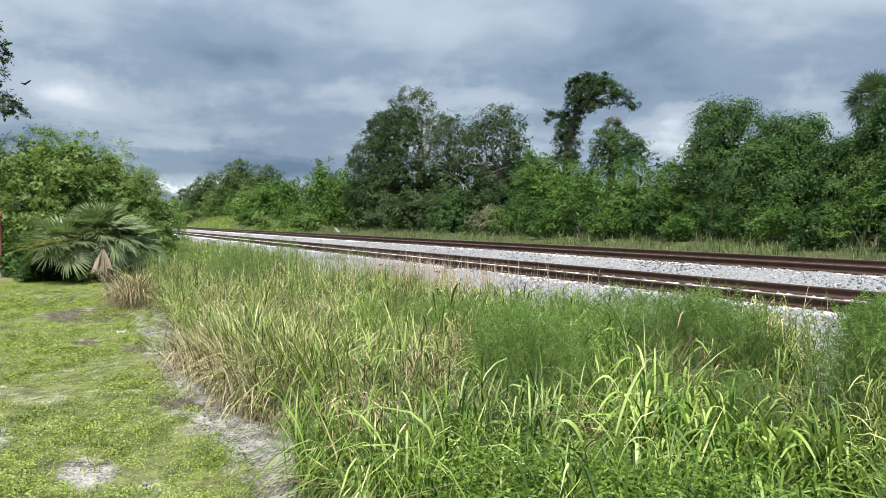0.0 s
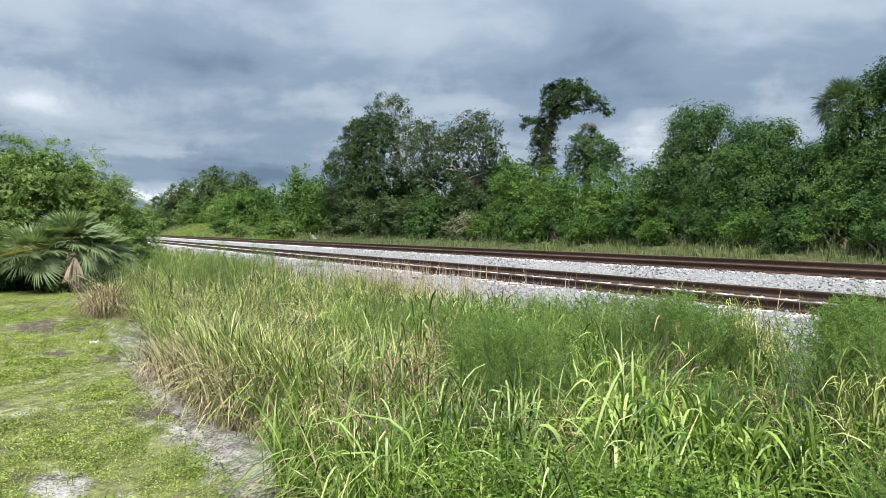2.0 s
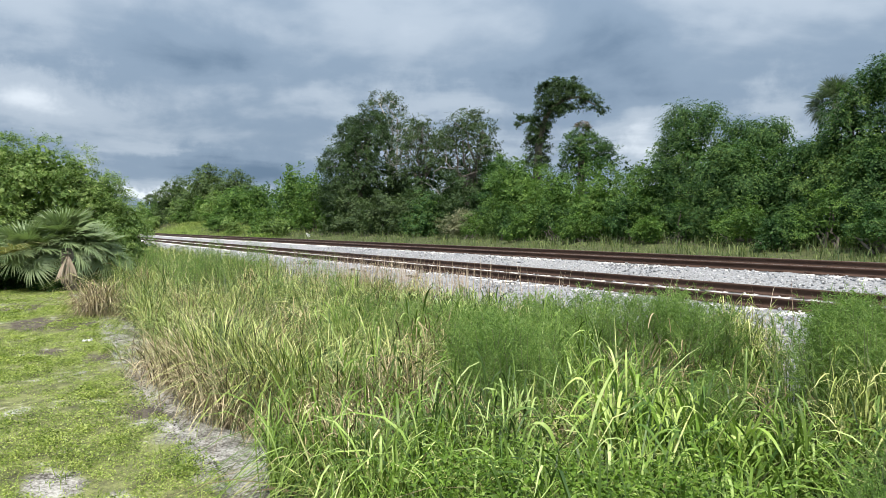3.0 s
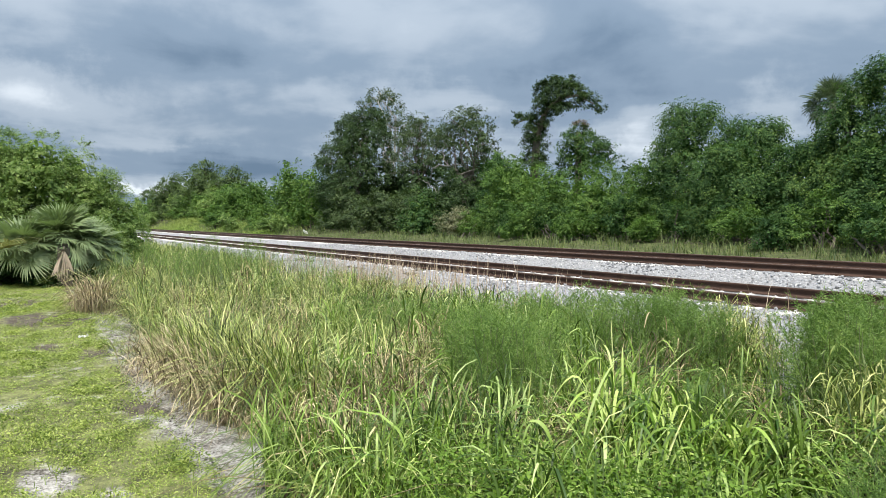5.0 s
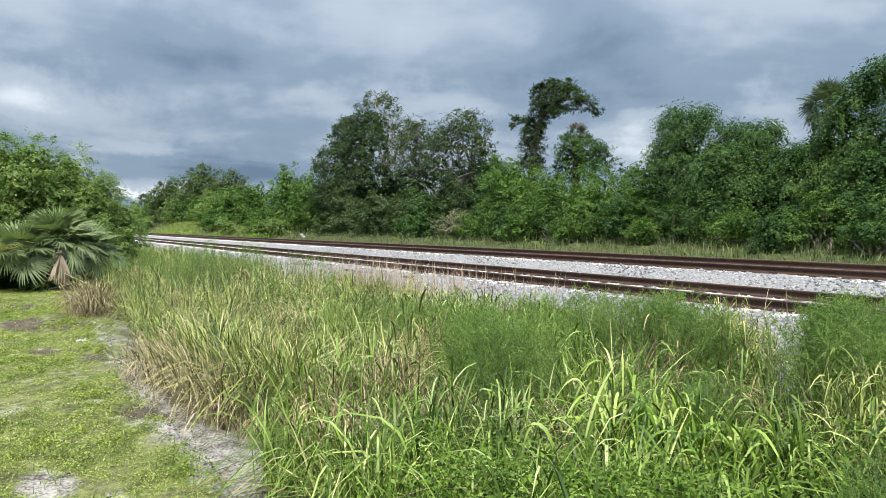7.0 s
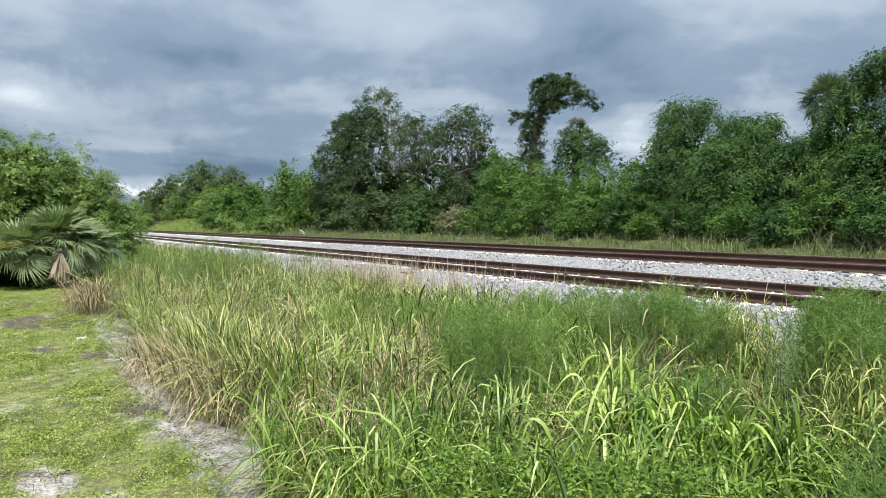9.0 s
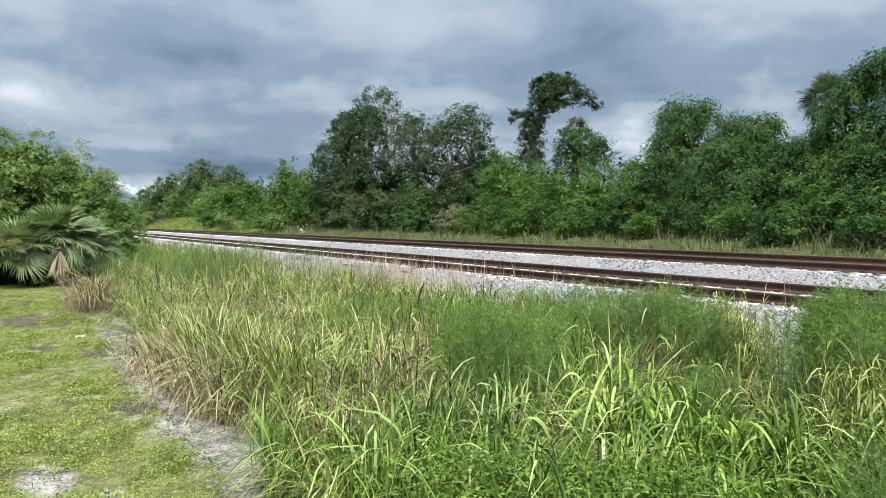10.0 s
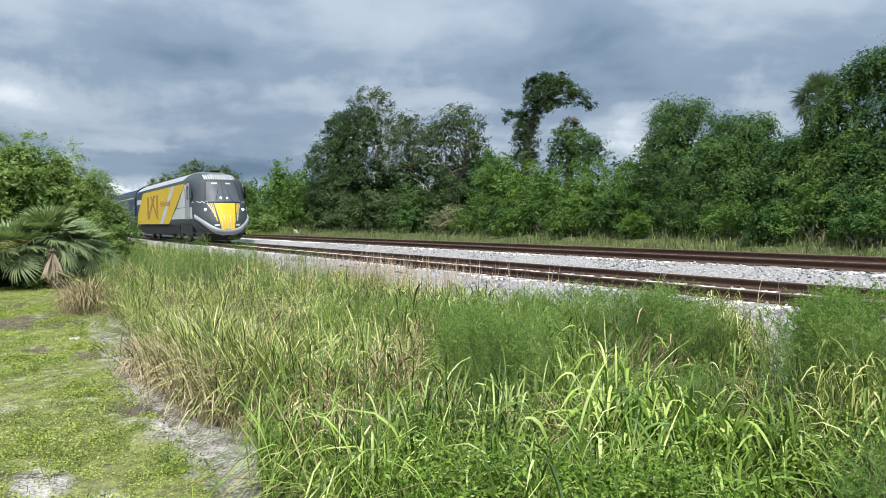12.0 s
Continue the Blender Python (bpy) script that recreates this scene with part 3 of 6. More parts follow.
def shrub(x, y, w, d, h, mat, label, seed, clumps=110, per=55, leaf=0.13, k=9, clump_r=0.42, name="shrub", cat="shrub", group="shrubs along the railway", wide=0.5, inner=1100, fall=0.38, drape=0.0, core=(70, 0.24)):
    r = np.random.default_rng(seed)
    z = float(ground_z(x, y)) - 0.05
    ob = thing(name, (x, y, z), label, cat, group)
    b = lumps(w, d, h, k, r, fall)
    piece("crown", crown(b, clumps, per, leaf, mat, clump_r, inner=inner, r=r, wide=wide, drape=drape, core=core), ob)
    parts = []
    for i in range(5):
        t = b[r.integers(0, len(b))]
        parts.append(tube(limb_path((r.normal() * 0.15, r.normal() * 0.2, 0), t[:3], 0.05, 6, r), np.linspace(0.05, 0.015, 6), 5))
    piece("stem", mesh_np("stem", *join(parts), "bark", True), ob)
    return ob


def vines(name, x, y, masses, clumps, label, cat, group, seed):
    """A dead tree that vines have covered from top to foot."""
    r = np.random.default_rng(seed)
    ob = thing(name, (x, y, float(ground_z(x, y)) - 0.05), label, cat, group)
    piece("crown", crown(masses, clumps, 84, 0.088, "leaf_vine", 0.34, inner=2600, r=r, drape=0.85, wide=0.55, core=(130, 0.26)), ob)
    B = np.asarray(masses, float)
    n, k = clumps // 2, 18
    who = r.integers(0, len(B), n)
    a = r.uniform(0, 2 * math.pi, n)
    out = np.stack([np.cos(a), np.sin(a), 0.35 + 0 * a], 1)
    root = B[who, :3] + unit(out) * B[who, 3:] * 1.0
    f = (np.tile(np.arange(k), n) + r.random(n * k)) / k
    j = np.repeat(np.arange(n), k)
    fall = np.minimum(r.uniform(0.5, 1.5, n), root[:, 2] - 0.1)[j] * f
    P = root[j] + 0.07 * r.normal(size=(n * k, 3)) + (0.12 * np.sin(3 * f))[:, None] * out[j]
    P[:, 2] -= fall
    V, _ = leaf_quads(P, unit(0.8 * out[j] + np.array([0, 0, 0.4]) + 0.35 * r.normal(size=(n * k, 3))), 0.11, 0.075, 0.7, r)
    V = V.reshape(-1, 4, 3)[:, 1:].reshape(-1, 3)
    piece("hanging_vines", mesh_np("hanging_vines", V, np.arange(len(V)).reshape(-1, 3), "leaf_vine"), ob, "strands of vine hanging down")
    top = masses[0]
    piece("trunk", mesh_np("trunk", *tube(limb_path((0, 0, 0), (top[0], top[1], top[2]), 0.0, 6, r), np.linspace(0.16, 0.06, 6), 7), "bark", True), ob)


def far_side():
    # dark tree clump in the distance
    for i, (x, y, w, h, s) in enumerate(((24, 139, 9.0, 8.7, 11), (26, 122, 8.5, 10.0, 12), (27.5, 110, 6.5, 8.1, 13))):
        r = np.random.default_rng(s)
        z = float(ground_z(x, y))
        ob = thing("oak_tree", (x, y, z), "distant dark olive broadleaf tree with a rounded crown", "tree", "far trees")
        b = lumps(w, w * 0.8, h, 14, r, 0.3)
        piece("crown", crown(b, 520, 60, 0.26, "leaf_oak", 0.8, inner=3000, r=r), ob)
        branches(ob, b, 0.22, r=r)
    # shrubs that close the far end of the line
    row = ((22.5, 175, 9, 5.8), (23.5, 158, 9, 5.2), (23.2, 146, 9, 4.8), (23.4, 132, 8, 4.5), (23.2, 121, 8, 4.5), (23.6, 111, 7.5, 4.3), (23.4, 102, 7, 4.3), (23.4, 94, 6.5, 4.5), (22.8, 86.5, 6, 4.4))
    for i, (x, y, w, h) in enumerate(row):
        shrub(x, y, w, 5.0, h, "leaf_green" if i % 3 else "leaf_bright", "dense green shrub on the grassy railway bank", 30 + i, 100, 44, 0.28, clump_r=0.75, inner=1000)
    shrub(22, 78.7, 5.5, 4.5, 4.8, "leaf_green", "dense green shrub on the grassy railway bank", 41, 90, 60, 0.2, clump_r=0.6)
    shrub(23, 69, 5.5, 4.5, 7.0, "leaf_green", "tall light green shrub with an uneven top", 42, 120, 60, 0.2, clump_r=0.55)
    shrub(23, 62.6, 5.0, 4.0, 6.2, "leaf_green", "tall light green shrub with an uneven top", 43, 110, 60, 0.2, clump_r=0.55)
    for i, y in enumerate(np.arange(60, 150, 7.0)):
        if 84 < y < 128:
            continue  # open grass slope
        shrub(18.6 + 0.7 * math.sin(i * 2.1), float(y), 5.8, 3.0, 1.7 + 0.9 * math.sin(i * 1.7) ** 2, ("leaf_bright", "leaf_green")[i % 2], "low green bush on the railway bank", 250 + i, 70, 45, 0.18, k=6, clump_r=0.45, group="low bushes on the bank", inner=400)
    # broad dark tree
    r = np.random.default_rng(51)
    ob = thing("dense_tree", (24.2, 53.6, 0.95), "broad dark green tree with dense drooping foliage", "tree", "trees behind the railway")
    b = [(0, 1.0, 8.0, 2.0, 2.8, 1.7), (0, 4.2, 6.4, 2.0, 2.3, 1.8), (0, -1.3, 6.8, 2.0, 2.0, 1.9), (-0.8, 1.6, 5.4, 2.4, 3.2, 2.0), (0, 5.4, 4.4, 1.9, 2.2, 1.8), (0, -1.7, 4.4, 1.9, 1.7, 1.8), (-1.2, 1.2, 3.2, 2.0, 3.4, 1.8), (0.2, 2.8, 8.3, 1.4, 1.7, 1.3), (0, -0.6, 8.7, 1.4, 1.6, 1.2), (-0.6, 4.4, 2.6, 1.8, 2.4, 1.4)]
    piece("crown", crown(b, 640, 80, 0.15, "leaf_dark", 0.58, inner=3000, r=r), ob)
    branches(ob, b, 0.25, r=r)
    # thin-crowned taller tree behind it
    r = np.random.default_rng(52)
    ob = thing("open_crowned_tree", (28, 57.5, 1.1), "tall grey-green tree with a thin open crown", "tree", "trees behind the railway")
    b = [(0, 2.6, 11.2, 1.3, 1.2, 1.0), (0, 0.6, 11.8, 1.3, 1.2, 0.9), (0, -1.2, 11.0, 1.2, 1.1, 1.0), (0, 1.5, 9.8, 1.6, 1.6, 1.1), (0, -2.6, 9.2, 1.5, 1.4, 1.1), (0, -4.2, 8.2, 1.3, 1.2, 1.0), (0, -0.8, 8.6, 1.6, 1.6, 1.2), (0, -3.4, 6.6, 1.6, 1.6, 1.3), (0, -5.4, 7.2, 0.9, 0.9, 0.8)]
    piece("crown", crown(b, 300, 42, 0.14, "leaf_olive", 0.42, inner=120, r=r), ob)
    branches(ob, b, 0.24, "bark_pale", r=r)
    r = np.random.default_rng(152)
    ob = thing("open_crowned_tree", (26.2, 47.4, 1.1), "grey-green tree with a thin open crown", "tree", "trees behind the railway")
    b = [(0, 1.5, 7.6, 1.1, 1.0, 0.8), (0, 0.2, 8.2, 1.0, 0.9, 0.7), (0, -1.3, 7.4, 1.1, 1.1, 0.8), (0, 0.5, 6.6, 1.4, 1.5, 0.9), (0, 2.2, 6.0, 1.2, 1.1, 0.9), (0, -1.8, 6.0, 1.2, 1.1, 0.9), (0, -3.0, 6.6, 0.9, 0.9, 0.7), (0, 0.2, 5.0, 1.5, 1.9, 1.0), (0, -2.4, 4.6, 1.2, 1.2, 1.0), (0, 2.6, 4.4, 1.2, 1.2, 1.0)]
    piece("crown", crown(b, 270, 48, 0.13, "leaf_olive", 0.4, inner=390, r=r), ob)
    branches(ob, b, 0.2, "bark", r=r)
    # tree with bare grey boughs
    r = np.random.default_rng(53)
    ob = thing("grey_branched_tree", (25, 39.3, 1.0), "olive tree with bare grey boughs showing through its crown", "tree", "trees behind the railway")
    b = [(0, 0.3, 7.1, 1.3, 1.3, 1.0), (0, -1.4, 7.0, 1.1, 1.0, 0.9), (0, 1.7, 6.2, 1.3, 1.2, 1.1), (0, -2.2, 6.0, 1.1, 0.9, 0.9), (0.3, 0.2, 5.7, 1.5, 1.7, 1.0), (0, 2.6, 4.9, 1.2, 1.0, 1.1), (0, -2.6, 5.2, 0.8, 0.8, 0.7), (0.8, 1.0, 3.9, 1.4, 1.6, 1.0), (0.6, -1.4, 4.6, 1.0, 1.2, 0.9), (0.8, 2.2, 3.0, 1.4, 1.4, 1.2), (1.0, -1.8, 3.2, 1.2, 1.2, 1.2), (0, 3.0, 6.0, 0.9, 0.8, 0.7)]
    piece("crown", crown(b + [(0.4, 0.6, 2.2, 1.2, 1.6, 1.0), (0.4, -1.0, 2.4, 1.0, 1.2, 0.9), (0.3, 0.0, 6.6, 1.3, 2.3, 0.7)], 430, 52, 0.12, "leaf_olive", 0.42, inner=800, r=r), ob)
    branches(ob, b, 0.2, "bark", r=r, fork=0.3)
    for p, q in ((((-2.3, 0.1, 1.5), (-2.4, -0.6, 2.5), (-2.4, -2.1, 3.2), (-2.4, -3.6, 3.45)), 0.085), (((-2.2, 0.6, 3.5), (-2.4, -0.4, 4.3), (-2.4, -1.9, 4.15), (-2.4, -3.5, 4.0)), 0.07), (((-2.4, -0.6, 2.5), (-2.4, 0.3, 3.1), (-2.3, 1.6, 3.4)), 0.05), (((-2.4, -1.9, 4.15), (-2.3, -1.2, 4.8), (-2.2, -1.0, 5.4)), 0.045)):
        piece("bare_bough", mesh_np("bare_bough", *tube(bent(p, r), np.linspace(0.6 * q, 0.014, 13), 7), "bark_grey", True), ob, "bare pale grey bough")
    # undergrowth before those trees
    shrub(21.5, 51, 5.5, 3.5, 3.7, "leaf_olive", "mixed olive shrub at the foot of tall trees", 54, 110, 60, 0.17, clump_r=0.5)
    shrub(21.5, 44.5, 5.5, 3.5, 3.3, "leaf_olive", "mixed olive shrub at the foot of tall trees", 55, 110, 60, 0.17, clump_r=0.5)
    shrub(22, 38.5, 4.5, 3.5, 3.0, "leaf_vine", "vine-grown green shrub at the foot of tall trees", 56, 110, 60, 0.16, clump_r=0.45)
    shrub(20.6, 33.2, 3.0, 2.0, 1.75, "leaf_pale", "low pale flowering bush on the verge", 57, 80, 60, 0.1, clump_r=0.3)
    shrub(22.8, 32.4, 2.8, 2.6, 4.9, "leaf_vine", "rounded vine-covered green shrub", 58, 120, 70, 0.15, k=6)
    shrub(22.4, 41.2, 4.2, 3.0, 3.5, "leaf_olive", "mixed olive shrub at the foot of tall trees", 154, 130, 60, 0.14, clump_r=0.45)
    shrub(22.6, 36.4, 3.0, 2.6, 3.9, "leaf_dark", "dark vine-grown shrub beside bare boughs", 155, 130, 60, 0.13, clump_r=0.4)
    # leaning tree wrapped in vines
    r = np.random.default_rng(59)
    ob = thing("leaning_vine_tree", (24, 30.3, 1.0), "leaning tree wrapped in vines with a one-sided crown", "tree", "trees behind the railway")
    b = [(0, 0.3, 3.9, 0.6, 0.75, 0.6), (0, 0.29, 4.83, 0.6, 0.68, 0.55), (0, 0.1, 5.49, 0.6, 0.68, 0.55), (0, -1.5, 7.5, 0.4, 0.55, 0.35), (0, -2.2, 7.45, 0.35, 0.5, 0.3), (0, -0.18, 6.0, 0.55, 0.58, 0.5), (0, -0.56, 6.53, 0.55, 0.58, 0.5), (0, -0.17, 7.28, 0.36, 0.4, 0.36), (0, -0.41, 7.78, 0.36, 0.4, 0.36), (0, -1.02, 7.98, 0.3, 0.33, 0.3), (0, -1.8, 7.95, 0.35, 0.39, 0.3),
         (0, -2.59, 7.8, 0.34, 0.38, 0.3), (0, -1.12, 7.14, 0.5, 0.55, 0.45), (0, -1.94, 7.07, 0.44, 0.5, 0.4), (0, -1.2, 6.7, 0.4, 0.4, 0.35), (0, -2.45, 6.5, 0.34, 0.42, 0.3), (0, -1.75, 6.45, 0.36, 0.42, 0.32), (0, -3.35, 6.45, 0.28, 0.34, 0.24), (0, -4.05, 6.35, 0.22, 0.26, 0.2), (0, -2.68, 7.19, 0.4, 0.45, 0.35), (0, -3.4, 7.3, 0.3, 0.34, 0.28)]
    b += [(0, -3.32, 6.81, 0.32, 0.36, 0.28), (0, -4.06, 6.75, 0.27, 0.3, 0.25), (0, -4.55, 6.35, 0.22, 0.24, 0.22), (0, -4.7, 5.95, 0.16, 0.18, 0.18), (0, 0.81, 6.37, 0.24, 0.28, 0.22), (0, 1.5, 6.43, 0.2, 0.24, 0.18), (0, 2.1, 6.23, 0.18, 0.2, 0.16), (0, 1.9, 6.6, 0.12, 0.14, 0.12)]
    piece("crown", crown(b, 460, 62, 0.10, "leaf_dark", 0.25, inner=700, r=r), ob)
    P = ((0, 0.4, 0), (0, 0.3, 3.0), (0, 0.0, 5.4), (0, -0.7, 6.6), (0, -2.0, 7.1), (0, -3.2, 7.0), (0, -4.4, 6.4))
    piece("trunk", mesh_np("trunk", *tube(P, (0.28, 0.24, 0.2, 0.15, 0.1, 0.06, 0.03), 8), "bark", True), ob)
    piece("limb", mesh_np("limb", *tube(((0, -0.2, 5.8), (0, 0.8, 6.35), (0, 2.0, 6.25)), (0.09, 0.06, 0.02), 6), "bark", True), ob)
    # vine-topped stump palm
    r = np.random.default_rng(60)
    ob = thing("vine_smothered_palm", (23.2, 26.1, 1.0), "palm smothered in vines with brown dead fronds on top", "palm tree", "trees behind the railway")
    b = [(0, 0, 4.6, 0.7, 0.75, 0.7), (0, 0.6, 4.0, 0.7, 0.8, 0.7), (0, -0.8, 4.0, 0.8, 0.9, 0.7), (0, -1.6, 3.6, 0.7, 0.8, 0.7), (0, 0, 3.2, 0.9, 1.3, 0.9)]
    piece("crown", crown(b, 190, 70, 0.10, "leaf_vine", 0.3, inner=500, r=r), ob)
    piece("trunk", mesh_np("trunk", *tube(((0, 0, 0), (0, 0, 2.5), (0, 0, 5.0)), (0.2, 0.18, 0.15), 8), "bark", True), ob)
    piece("dead_fronds", crown([(0, -0.1, 5.2, 0.35, 0.35, 0.35)], 12, 40, 0.2, "frond_brown", 0.2, inner=0, r=r, wide=0.12), ob, "brown dead fronds")
    # long bank of bright shrubs
    bank = ((22.4, 31.2, 3.4, 4.1), (22, 29.2, 4.0, 4.3), (21.6, 26.3, 3.8, 3.5), (21.8, 23.5, 3.8, 3.7), (22.3, 20.9, 3.4, 3.7))
    for i, (x, y, w, h) in enumerate(bank):
        shrub(x, y, w, 3.6, h, "leaf_green", "leafy bright green shrub behind the verge", 61 + i, 260, 85, 0.092, k=12, clump_r=0.36, inner=1800)
    # vine-smothered growth: masses as (x, y, z, rx, ry, rz) about the foot
    for x, y, clumps, masses in (
            (22.6, 19.0, 330, ((0, 0.4, 4.8, 0.85, 0.75, 0.75), (0.1, -0.6, 4.75, 0.8, 0.75, 0.7), (0, 0.85, 4.0, 0.8, 0.5, 0.9), (0, 0, 3.7, 1.0, 1.15, 1.1), (-0.3, 0.9, 2.8, 1.0, 0.7, 1.1), (-0.3, -0.3, 2.5, 1.1, 1.2, 1.2), (-0.5, 0.5, 1.1, 1.0, 1.1, 1.1), (-0.5, -0.8, 1.1, 1.1, 0.9, 1.1))),
            (23.2, 16.6, 260, ((0, 0.3, 3.95, 0.8, 0.8, 0.7), (0, -0.6, 3.85, 0.8, 0.65, 0.7), (0, 1.1, 3.4, 0.8, 0.7, 0.8), (-0.2, 0, 2.8, 1.1, 1.4, 1.1), (-0.3, -0.2, 1.3, 1.1, 1.5, 1.2))),
            (21.5, 16.2, 270, ((0, 0.1, 3.0, 0.65, 0.8, 0.65), (-0.1, 0.6, 2.3, 0.75, 0.7, 0.85), (-0.1, -0.6, 2.1, 0.75, 0.8, 0.85), (-0.2, 0, 1.0, 0.8, 1.2, 0.95), (-0.3, 1.0, 0.8, 0.7, 0.6, 0.7))),
            (22.6, 14.0, 260, ((0, 0.5, 2.85, 0.8, 0.9, 0.6), (0, -0.6, 3.1, 0.8, 0.9, 0.6), (-0.2, 0, 1.9, 1.0, 1.4, 1.1), (-0.4, 0.2, 0.8, 1.0, 1.4, 0.9)))):
        vines("vine_tower", x, y, masses, clumps, "tall column of green vines hanging over a dead trunk", "vine", "vine-covered trunks", 71 + round(y))
    for x, y, clumps, masses in (
            (22.6, 11.6, 480, ((0, 1.2, 4.0, 0.9, 0.8, 0.75), (0, 0.5, 4.75, 0.9, 0.8, 0.75), (0, -0.3, 5.15, 0.9, 0.8, 0.75), (0.1, -1.2, 5.4, 1.0, 1.0, 0.8), (-0.2, 0.6, 3.2, 1.1, 1.4, 1.1), (-0.2, -0.9, 3.4, 1.2, 1.3, 1.3), (-0.4, 1.3, 1.8, 1.0, 1.0, 1.2), (-0.4, -0.2, 1.6, 1.1, 1.3, 1.3), (-0.4, -1.5, 1.7, 1.1, 1.1, 1.3), (0, 2.0, 2.8, 0.9, 0.7, 0.8))),
            (21.3, 11.0, 190, ((0, 0.2, 2.3, 0.7, 0.9, 0.7), (-0.1, 0.6, 1.3, 0.8, 0.8, 0.9), (-0.1, -0.6, 1.2, 0.8, 0.8, 0.9))),
            (22.7, 8.6, 200, ((0, 0.6, 5.4, 1.2, 1.2, 1.0), (0, -0.8, 5.0, 1.2, 1.2, 1.0), (-0.2, 0, 3.4, 1.4, 2.0, 1.4), (-0.4, 0, 1.5, 1.3, 2.0, 1.4))),
            (22.5, 4.6, 110, ((0, 0.6, 4.4, 1.2, 1.5, 1.0), (0, -1.0, 4.0, 1.2, 1.4, 1.0), (-0.2, 0, 2.4, 1.5, 2.2, 1.4), (-0.4, 0, 1.0, 1.3, 2.2, 1.0)))):
        vines("vine_covered_tree", x, y, masses, clumps, "tree buried under a curtain of green vines", "tree", "vine-covered trees", 81 + round(y))
    # low growth at the foot of the wall of leaves
    foot = ((20.0, 31.0, 2.6, 1.5), (20.3, 28.4, 2.4, 1.8), (19.7, 26.3, 1.6, 0.9), (20.4, 24.6, 2.6, 2.0), (19.8, 22.4, 2.0, 1.2), (20.5, 20.6, 2.4, 2.2), (19.9, 18.6, 1.7, 1.0), (20.4, 17.6, 2.2, 1.6), (20.2, 14.6, 2.6, 1.5), (19.6, 13.1, 1.6, 1.1), (20.2, 12.0, 2.4, 1.8), (19.7, 10.3, 2.2, 1.4), (20.3, 8.0, 2.6, 1.4))
    for i, (x, y, w, h) in enumerate(foot):
        shrub(x, y, w, 1.9, h, ("leaf_green", "leaf_vine")[i % 2], "low leafy bush at the foot of taller growth", 91 + i, 75, 60, 0.08, k=6, clump_r=0.26, group="low bushes on the verge", inner=420)
    # filling growth behind, closing the view
    for i, y in enumerate(np.arange(-8, 168, 5.5)):
        shrub(26.5, float(y), 7.4, 4.2, 3.9 if y < 32 else (5.6 if y < 60 else 4.8), "leaf_dark" if y < 60 else "leaf_vine", "shaded green thicket behind the front growth", 110 + i, 110 if 38 < y < 64 else 45, 30, 0.3, clump_r=0.6, inner=1100 if 38 < y < 64 else 450, name="thicket", group="thicket")


far_side()


def blades(P, length, width, lean, bend, droop, segs, mat, name, r, heading=None, kink=(2.2, 2.8)):
    """Arching ribbon blades from the roots P."""
    n = len(P)
    a = heading if heading is not None else r.uniform(0, 2 * math.pi, n)
    way = np.stack([np.cos(a), np.sin(a), 0 * a], 1)
    tw = a + math.pi / 2 + r.normal(size=n) * 0.5
    side = np.stack([np.cos(tw), np.sin(tw), r.normal(size=n) * 0.25], 1)
    L = np.asarray(length)
    s = np.linspace(0, 1, segs + 1)
    pw = r.uniform(kink[0], kink[1], n)[:, None]
    out = (lean[:, None] * s + bend[:, None] * s ** pw)
    up = s - droop[:, None] * s ** (pw + 0.8)
    C = P[:, None] + way[:, None] * (L[:, None] * out)[..., None]
    C[..., 2] += L[:, None] * up
    prof = np.clip(np.interp(s, [0, 0.25, 0.6, 0.85, 1], [0.55, 0.95, 1.0, 0.6, 0.03]), 0, 1)
    w = (np.asarray(width)[:, None] * prof)[..., None] * 0.5
    V = np.stack([C + side[:, None] * w, C - side[:, None] * w], 2).reshape(-1, 3)
    base = 2 * (segs + 1) * np.arange(n)[:, None]
    k = 2 * np.arange(segs)[None]
    i = (base + k).ravel()
    return mesh_np(name, V, np.stack([i, i + 1, i + 3, i + 2], 1), mat)


# ---- palms ----


